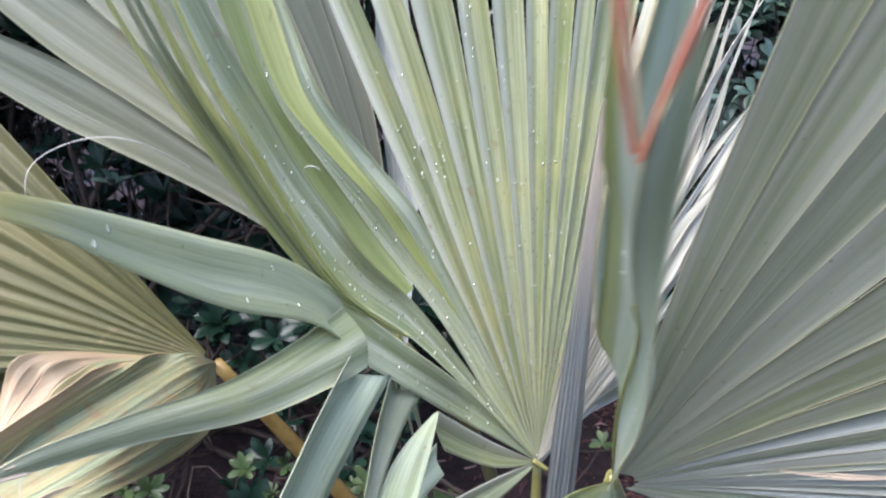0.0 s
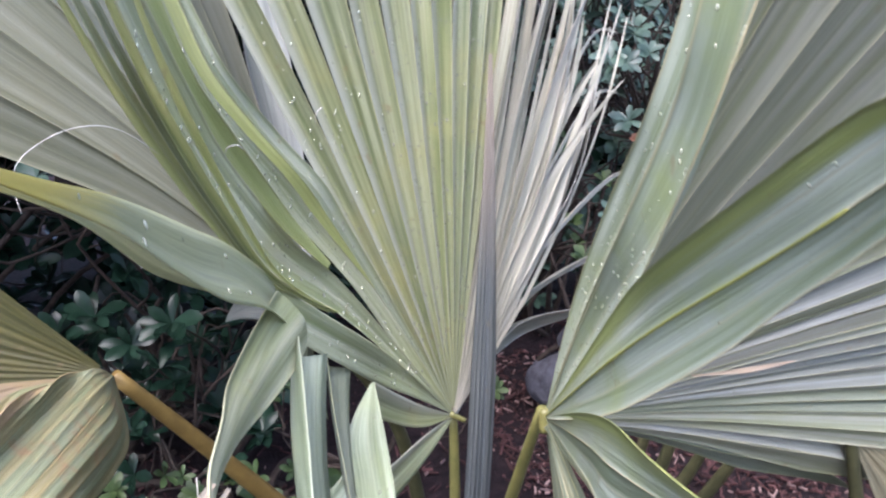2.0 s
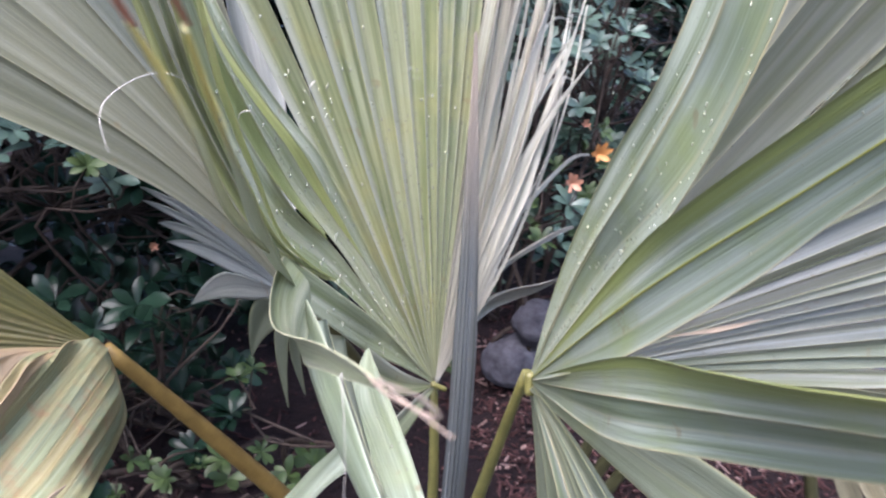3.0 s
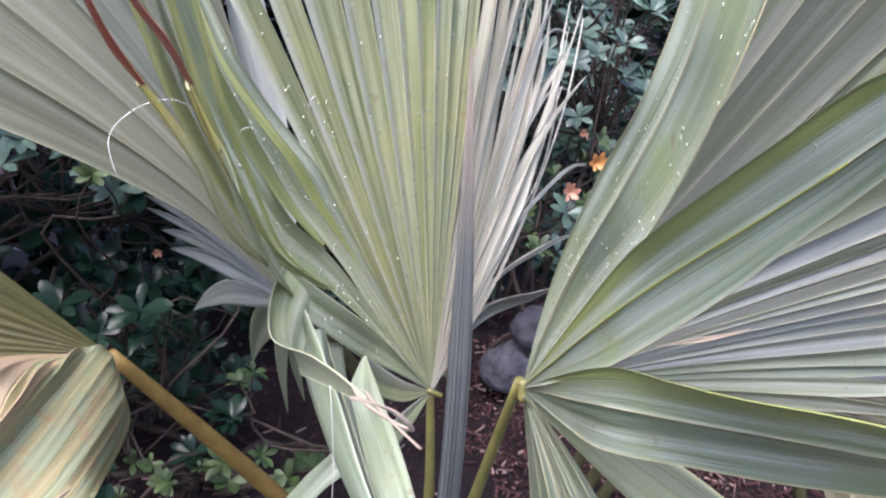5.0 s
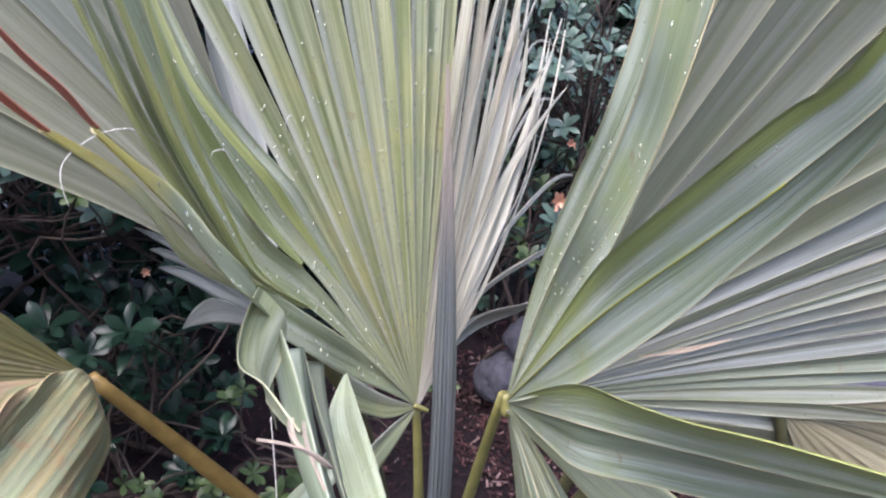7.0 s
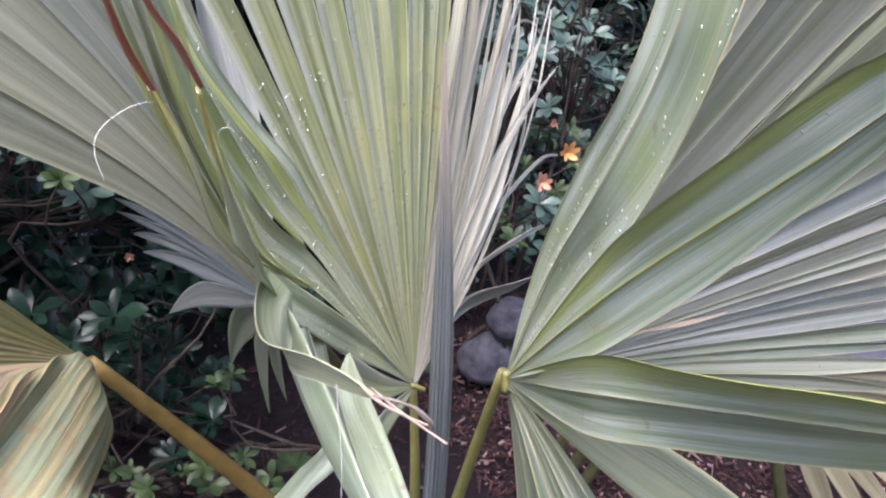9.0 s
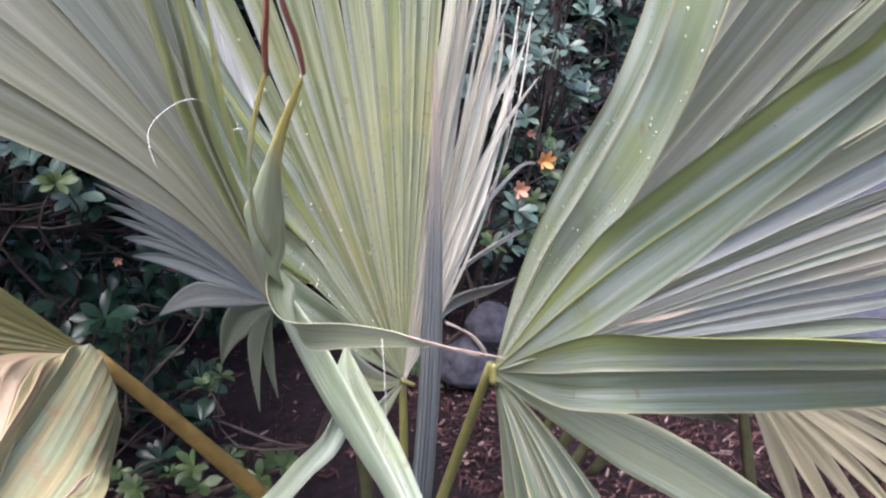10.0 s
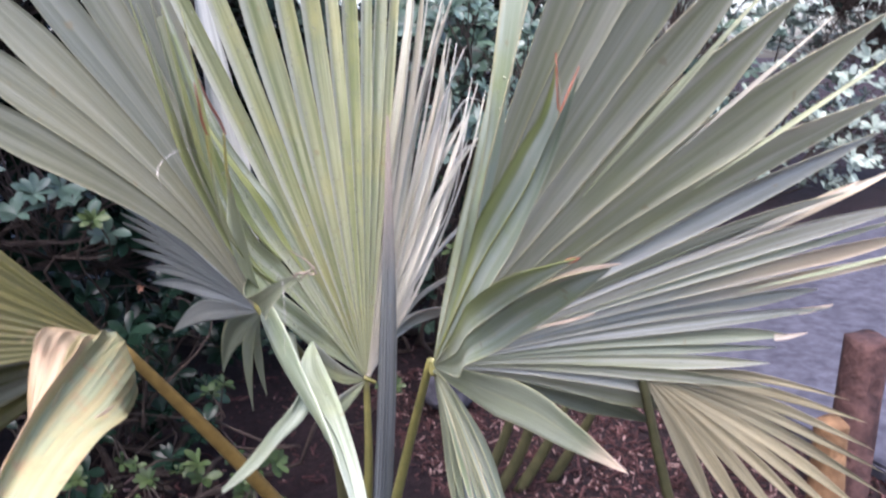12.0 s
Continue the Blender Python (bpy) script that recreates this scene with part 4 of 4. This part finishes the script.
def straw_leaf():
    leaf = thing("fan_palm_leaf", "straw-coloured dying fan palm leaf hanging low", "palm leaf", group="palm leaves")
    h = HUB_F
    ends = [(0.545, 0.42, 0.195), (0.6, 0.41, 0.19), (0.655, 0.4, 0.186), (0.71, 0.4, 0.186), (0.75, 0.395, 0.19), (0.79, 0.4, 0.196), (0.82, 0.4, 0.22), (0.812, 0.395, 0.258), (0.785, 0.4, 0.3), (0.772, 0.405, 0.342), (0.735, 0.41, 0.382)]
    ribs = [[h + (V3(*e) - h) * 0.04, h + (V3(*e) - h) * 0.5 + V3(0, 0, 0.012), V3(*e)] for e in ends]
    fan(leaf, ribs, (-0.3, -1, 0.4), 0.32, [STRAW], split=0.4, wmax=0.026, seed=11, wave=0.08)
    tube("petiole", [h, h + V3(0.055, 0.01, -0.16), h + V3(0.14, 0.04, -0.345)], [0.006, 0.008, 0.01], STALK_DARK, leaf, "dark olive leaf stalk", flat=0.7)


straw_leaf()


# ---- shrubs ----
def leaf_quads(verts, faces, at, along, up, length, width):
    """One small shrub leaf, pointed at both ends and slightly keeled."""
    along = unit(along)
    side = unit(np.cross(along, up))
    n = np.cross(side, along)
    b = len(verts)
    for s, w, z in ((0.0, 0.1, 0), (0.3, 0.6, 0.04), (0.6, 1.0, 0.05), (0.86, 0.76, 0.01), (1.0, 0.14, -0.03)):
        p = at + along * length * s + n * length * z
        verts += [p - side * width * 0.5 * w + n * width * 0.12 * w, p, p + side * width * 0.5 * w + n * width * 0.12 * w]
    for i in range(4):
        a = b + 3 * i
        faces += [(a, a + 1, a + 4, a + 3), (a + 1, a + 2, a + 5, a + 4)]


def whorl(verts, faces, rng, at, axis, size, count):
    axis = unit(np.array(axis, float))
    ref = unit(np.cross(axis, V3(0.3, 0.5, 0.81)))
    other = np.cross(axis, ref)
    for k in range(count):
        a = 2.4 * k + rng.uniform(-0.3, 0.3)
        spread = rng.uniform(0.75, 1.1) if k < count * 0.7 else rng.uniform(0.3, 0.6)
        d = (math.cos(a) * ref + math.sin(a) * other) * spread + axis * rng.uniform(0.15, 0.55)
        ln = size * rng.uniform(0.75, 1.15)
        leaf_quads(verts, faces, at, d, axis + rng.normal(0, 0.15, 3), ln, ln * rng.uniform(0.38, 0.5))


def shrub(name, label, base, heads, mat, size=0.04, seed=0, stems=6, extra=None):
    """Stems from the base, thin twigs to the heads, and a whorl of leaves on each head."""
    rng = np.random.default_rng(seed)
    ob = thing(name, label, "shrub", group="garden shrubs")
    heads = [V3(*p) for p in heads]
    base = V3(*base)
    forks = [base * 0.45 + heads[i * len(heads) // stems] * 0.55 + rng.normal(0, 0.04, 3) for i in range(stems)]
    verts, faces = [], []

    def add_tube(pts, r0, r1, n=9, sides=6):
        nonlocal verts, faces
        mid = curve(pts, n)
        tan = unit(np.gradient(mid, axis=0))
        a = unit(np.cross(tan, V3(0.2, 1, 0.1)))
        b = np.cross(a, tan)
        k0 = len(verts)
        for i in range(n):
            r = r0 + (r1 - r0) * i / (n - 1)
            verts.extend(mid[i] + r * (math.cos(t) * a[i] + math.sin(t) * b[i]) for t in np.linspace(0, 2 * math.pi, sides, endpoint=False))
        for i in range(n - 1):
            for j in range(sides):
                k = (j + 1) % sides
                faces.append((k0 + i * sides + j, k0 + i * sides + k, k0 + (i + 1) * sides + k, k0 + (i + 1) * sides + j))

    for f in forks:
        verts, faces = [], []
        foot = base + V3(rng.uniform(-0.08, 0.08), rng.uniform(-0.05, 0.05), 0)
        add_tube([foot, foot * 0.5 + f * 0.5 + rng.normal(0, 0.05, 3), f], 0.007, 0.003)
        mesh_object("branch", verts, faces, TWIG, ob)
    verts, faces = [], []
    lv, lf = [], []
    for p in heads:
        f = min(forks, key=lambda q: np.linalg.norm(q - p))
        add_tube([f, f * 0.65 + p * 0.35 + rng.normal(0, 0.035, 3), f * 0.3 + p * 0.7 + rng.normal(0, 0.03, 3), p], 0.0026, 0.001, 9, 5)
        axis = V3(rng.normal(0, 0.35), -0.55 + rng.normal(0, 0.35), 0.8)
        whorl(lv, lf, rng, p, axis, size * rng.uniform(0.8, 1.15), int(rng.integers(6, 10)))
    tagged(mesh_object("twig_mass", verts, faces, TWIG, ob, "thin grey-brown twigs"), kind="stuff")
    tagged(mesh_object("foliage", lv, lf, mat, ob, "whorls of small oval leaves"), kind="stuff")
    return ob


def cloud(rng, count, lo, hi, round_off=9.0):
    """Points in a box whose corners are rounded off unevenly."""
    lo, hi = np.array(lo), np.array(hi)
    out = []
    while len(out) < count:
        u = rng.uniform(-1, 1, 3)
        if (np.abs(u) ** 4).sum() + 0.5 * noise.noise(tuple(u * 2.3)) < round_off:
            out.append(tuple((lo + hi) / 2 + u * (hi - lo) / 2))
    return out


def shrubs():
    rng = np.random.default_rng(12)
    left = [(-0.18, 0.9, 0.628), (-0.246, 0.92, 0.668), (-0.214, 1.0, 0.663), (-0.3, 0.95, 0.7), (-0.36, 1.0, 0.66), (-0.16, 0.95, 0.6), (-0.4, 0.95, 0.75), (-0.3, 1.05, 0.8), (-0.12, 1.1, 0.62), (-0.45, 1.05, 0.6), (-0.27, 0.93, 0.64), (-0.33, 0.94, 0.66), (-0.2, 0.92, 0.65), (-0.38, 0.96, 0.7), (-0.42, 1.0, 0.66)]
    shrub("azalea_shrub", "leafy evergreen shrub with bluish leaf whorls and bare twigs", (-0.2, 1.25, GROUND - 0.01), left, SHRUB_BLUE, 0.031, 1)
    low = [(-0.15, 0.9, 0.46), (-0.1, 0.92, 0.44), (-0.2, 0.92, 0.43), (-0.06, 0.95, 0.45), (-0.13, 0.95, 0.41), (-0.24, 0.95, 0.46), (-0.02, 0.98, 0.46), (-0.3, 1.0, 0.42), (-0.08, 0.98, 0.5), (-0.2, 0.98, 0.5)]
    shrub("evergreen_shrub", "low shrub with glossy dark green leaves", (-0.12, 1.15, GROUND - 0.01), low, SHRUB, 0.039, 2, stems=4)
    tiny = [(-0.046, 0.87, 0.358), (-0.03, 0.86, 0.375), (-0.178, 0.85, 0.289), (-0.144, 0.85, 0.254), (-0.16, 0.87, 0.27), (-0.2, 0.86, 0.24), (-0.1, 0.9, 0.23), (-0.24, 0.88, 0.26), (0.219, 0.85, 0.33), (0.25, 0.88, 0.31)]
    shrub("azalea_shrub", "single azalea shoot with a fresh light green leaf whorl", (-0.19, 1.2, GROUND - 0.01), [(-0.178, 0.855, 0.638), (-0.172, 0.87, 0.63)], SHRUB_FRESH, 0.02, 31, stems=2)
    shrub("seedling_shrub", "small fresh green shoots low over the soil", (-0.05, 1.0, GROUND - 0.01), tiny, SHRUB_FRESH, 0.02, 3, stems=5)
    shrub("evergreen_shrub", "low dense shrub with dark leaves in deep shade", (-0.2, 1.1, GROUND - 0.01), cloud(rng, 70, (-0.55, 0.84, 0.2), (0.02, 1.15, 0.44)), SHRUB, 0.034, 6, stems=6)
    shrub("ground_cover_plant", "low leafy plants creeping over the soil", (-0.2, 0.78, GROUND - 0.01), cloud(rng, 34, (-0.5, 0.62, 0.185), (0.03, 0.88, 0.27)), SHRUB_FRESH, 0.024, 8, stems=8)
    right = [(0.466, 1.0, 0.731), (0.503, 1.1, 0.796), (0.45, 1.0, 0.7), (0.52, 1.05, 0.72), (0.5, 1.0, 0.642), (0.56, 1.1, 0.76), (0.44, 1.05, 0.78), (0.6, 1.15, 0.8), (0.444, 0.95, 0.447), (0.52, 1.0, 0.6), (0.47, 0.97, 0.5)] + cloud(rng, 70, (0.42, 1.0, 0.62), (0.78, 1.3, 1.0))
    shrub("azalea_shrub", "leafy evergreen shrub with a few orange flowers", (0.6, 1.35, GROUND - 0.01), right, SHRUB_BLUE, 0.032, 4)
    sprigs = cloud(rng, 16, (0.4, 0.95, 0.4), (0.56, 1.1, 0.66))
    shrub("azalea_shrub", "young azalea sprigs with fresh light leaves among the stones", (0.5, 1.15, GROUND - 0.01), sprigs, SHRUB_FRESH, 0.024, 7, stems=5)
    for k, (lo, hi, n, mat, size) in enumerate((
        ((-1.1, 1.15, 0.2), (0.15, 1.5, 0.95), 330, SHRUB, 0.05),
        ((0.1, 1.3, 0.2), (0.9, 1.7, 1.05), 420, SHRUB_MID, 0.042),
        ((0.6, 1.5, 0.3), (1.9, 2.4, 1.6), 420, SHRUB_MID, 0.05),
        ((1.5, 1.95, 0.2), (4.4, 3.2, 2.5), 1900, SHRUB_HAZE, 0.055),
        # unseen overhead canopy, added to keep sky light off the background
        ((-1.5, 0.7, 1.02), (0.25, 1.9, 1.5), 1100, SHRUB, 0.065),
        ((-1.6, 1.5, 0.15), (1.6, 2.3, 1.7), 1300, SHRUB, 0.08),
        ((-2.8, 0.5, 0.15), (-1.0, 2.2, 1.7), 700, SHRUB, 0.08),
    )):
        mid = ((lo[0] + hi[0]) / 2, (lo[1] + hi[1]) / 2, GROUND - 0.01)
        shrub("hedge_canopy_shrub", "tall dense evergreen shrub, some of them added for shade", mid, cloud(rng, n, lo, hi, 1.5), mat, size, 20 + k, stems=14)


shrubs()


def flower(at, mat, label, size, seed):
    rng = np.random.default_rng(seed)
    ob = thing("azalea_flower", label, "flower", group="azalea flowers")
    for k in range(6):
        v, f = [], []
        a = k * math.pi / 3 + rng.uniform(-0.2, 0.2)
        d = V3(0.75 * math.cos(a), -0.6, 0.75 * math.sin(a) + 0.35)
        leaf_quads(v, f, V3(*at), d, V3(0, -1, 0), size * rng.uniform(0.8, 1.15), size * 0.42)
        mesh_object("petal", v, f, mat, ob)
    tube("stem", [V3(*at), V3(*at) + V3(0.02, 0.05, -0.06)], [0.0015, 0.002], TWIG, ob, n=6, sides=6)


flower((0.519, 0.98, 0.573), PETAL_ORANGE, "wilting orange azalea flower on a twig", 0.023, 1)
flower((0.476, 0.98, 0.531), PETAL_PINK, "pale salmon azalea flower on a twig", 0.023, 2)
flower((-0.123, 1.006, 0.496), PETAL_PINK, "small reddish yellow bud on a bare twig", 0.009, 4)
flower((0.507, 1.0, 0.615), PETAL_PINK, "pink azalea bud on a twig", 0.012, 3)


# ---- ground cover and loose things ----
def boulder(at, size, seed):
    bm = bmesh.new()
    bmesh.ops.create_icosphere(bm, subdivisions=4, radius=1.0)
    for v in bm.verts:
        p = v.co * 1.3 + Vector((seed * 7.0, 0, 0))
        v.co = v.co * (1 + 0.16 * noise.noise(p) + 0.05 * noise.noise(p * 3))
        v.co = Vector((v.co.x * size[0], v.co.y * size[1], v.co.z * size[2])) + Vector(at)
    me = bpy.data.meshes.new("stone")
    bm.to_mesh(me)
    bm.free()
    me.polygons.foreach_set("use_smooth", [True] * len(me.polygons))
    me.materials.append(STONE)
    tagged(new("stone", me), "rounded grey garden stone lying on the soil", "stone", group="garden stones")


boulder((0.445, 1.08, 0.19), (0.055, 0.05, 0.05), 1)
boulder((0.478, 1.06, 0.265), (0.045, 0.042, 0.042), 2)


def mulch():
    rng = np.random.default_rng(5)
    verts, faces = [], []
    for i in range(9000):
        x, y = (rng.uniform(0.3, 1.1), rng.uniform(0.45, 1.3)) if i < 6600 else (rng.uniform(-0.3, 1.2), rng.uniform(0.5, 1.6))
        a, ln, w = rng.uniform(0, 6.28), 0.004 + 0.026 * rng.uniform() ** 3, rng.uniform(0.001, 0.004)
        d, e = V3(math.cos(a), math.sin(a), rng.normal(0, 0.4)), V3(-math.sin(a), math.cos(a), rng.normal(0, 0.3))
        c = V3(x, y, ground_height(x, y) + rng.uniform(0.001, 0.009))
        b = len(verts)
        for z in (-0.5, 0.5):
            for s, t in ((-1, -0.7), (1, -1), (0.9, 1), (-0.8, 0.8)):
                verts.append(c + d * s * ln * 0.5 + e * t * w * 0.5 + V3(0, 0, z * 0.003))
        faces += [(b, b + 3, b + 2, b + 1), (b + 4, b + 5, b + 6, b + 7)]
        faces += [(b + k, b + (k + 1) % 4, b + 4 + (k + 1) % 4, b + 4 + k) for k in range(4)]
    ob = mesh_object("bark_mulch", verts, faces, BARK, smooth=False)
    tagged(ob, "reddish brown bark chips and leaf litter on the soil", "mulch", kind="stuff")


mulch()


def paving():
    bm = bmesh.new()
    bmesh.ops.create_cube(bm, size=1)
    for v in bm.verts:
        v.co = Vector((0.98 + (v.co.x + 0.5) * 9.0, -9.0 + (v.co.y + 0.5) * 10.9, GROUND + 0.004 + v.co.z * 0.03))
    bmesh.ops.bevel(bm, geom=bm.edges[:], offset=0.006, segments=2, affect="EDGES")
    me = bpy.data.meshes.new("pavement")
    bm.to_mesh(me)
    bm.free()
    me.materials.append(PAVING)
    tagged(new("pavement", me), "wet blue-grey paved path beside the bed", "pavement", kind="structure")


paving()


def stalks():
    for k, (x, z) in enumerate(((0.372, 0.33), (0.418, 0.36), (0.468, 0.31), (0.531, 0.3))):
        ob = thing("palm_stalk", "short olive green cut leaf stalk standing in the mulch", "stalk", group="palm stalks")
        tube("stalk", [(x - 0.05, 0.76, GROUND - 0.02), (x - 0.01, 0.73, 0.23), (x + 0.012, 0.71, z)], [0.012, 0.011, 0.007], STALK_DARK, ob, n=10, flat=0.4)


stalks()


def post(foot, top, lean, radius, mat, label):
    """A sawn round post with an uneven skin and a knot hole."""
    ob = thing("wooden_post", label, "post", group="wooden posts")
    sides, n = 28, 26
    verts, faces = [], []
    for i in range(n):
        f = i / (n - 1)
        for k in range(sides):
            a = 2 * math.pi * k / sides
            r = radius * (1.06 - 0.1 * f + 0.07 * noise.noise((math.cos(a) * 1.6, math.sin(a) * 1.6, f * 2 + radius * 90)) + 0.05 * noise.noise((math.cos(a) * 7, math.sin(a) * 7, f * 3)))
            r *= 1 - 0.35 * math.exp(-((f - 0.72) / 0.05) ** 2 - ((a - 4.5) / 0.22) ** 2)
            verts.append((foot[0] + lean * f + r * math.cos(a), foot[1] + r * math.sin(a), GROUND - 0.02 + (top - GROUND + 0.02) * f + 0.004 * math.sin(3 * a) * f))
    for i in range(n - 1):
        for k in range(sides):
            q = (k + 1) % sides
            faces.append((i * sides + k, i * sides + q, (i + 1) * sides + q, (i + 1) * sides + k))
    faces.append(tuple((n - 1) * sides + k for k in range(sides)))
    mesh_object("log", verts, faces, mat, ob)


post((0.893, 0.515), 0.41, 0.012, 0.034, WOOD, "short weathered reddish brown post with a knot hole")
post((0.83, 0.5), 0.29, -0.006, 0.026, WOOD_ORANGE, "low rotting orange-brown wooden stump")


def thread(label, pts, radii):
    ob = thing("leaf_fibre", label, "fibre", group="leaf fibres")
    tube("fibre", pts, radii, WHITE, ob, sides=6, n=30)


thread("pale curled fibre hanging off a palm blade", [(-0.1, 0.335, 0.765), (-0.115, 0.299, 0.783), (-0.128, 0.285, 0.783), (-0.139, 0.275, 0.775), (-0.138, 0.268, 0.762)], [0.00012, 0.00016, 0.00009])
thread("small pale fibre curled over a strap edge", [(-0.073, 0.457, 0.74), (-0.071, 0.454, 0.7445), (-0.066, 0.454, 0.745), (-0.063, 0.457, 0.742)], [0.00025, 0.00035, 0.0003])
thread("short pale fibre curled on the pleats of a blade", [(-0.0065, 0.567, 0.735), (-0.0075, 0.562, 0.742), (-0.005, 0.561, 0.747), (-0.0015, 0.564, 0.748)], [0.0002, 0.0003, 0.0002])
thread("thin pale fibre hanging down from a kinked strap", [(-0.09, 0.165, 0.724), (-0.091, 0.161, 0.702), (-0.092, 0.16, 0.692), (-0.0925, 0.16, 0.683)], [0.00014, 0.0001, 0.00007])


def drops():
    """Rain drops, flattened beads that sit on the blades."""
    rng = np.random.default_rng(8)
    bm = bmesh.new()
    bmesh.ops.create_icosphere(bm, subdivisions=2, radius=1.0)
    base = np.array([v.co[:] for v in bm.verts])
    tri = [tuple(v.index for v in f.verts) for f in bm.faces]
    bm.free()
    verts, faces = [], []
    for top, nrm, count, bead in SURFACES:
        n, m, _ = top.shape
        for _ in range(count):
            u, v = rng.uniform(n * 0.1, n * 0.85), rng.uniform(1, m - 2)
            i, j, fu, fv = int(u), int(v), u % 1, v % 1
            p = (top[i, j] * (1 - fv) + top[i, j + 1] * fv) * (1 - fu) + (top[i + 1, j] * (1 - fv) + top[i + 1, j + 1] * fv) * fu
            z = nrm[i]
            x = unit(np.cross(z, V3(0.1, 0.2, 1)))
            y = np.cross(z, x)
            r = bead * (0.0005 + 0.0008 * rng.uniform() ** 2)
            k = len(verts)
            verts.extend(p + r * (b[0] * x * 0.8 + b[1] * y * 1.5 + (0.5 * b[2] + 0.25) * z) for b in base)
            faces.extend(tuple(k + q for q in f) for f in tri)
    ob = mesh_object("rain_drops", verts, faces, WATER)
    tagged(ob, "rain drops beading on the palm blades, sky glint in their pale colour", "drops", kind="stuff")


drops()
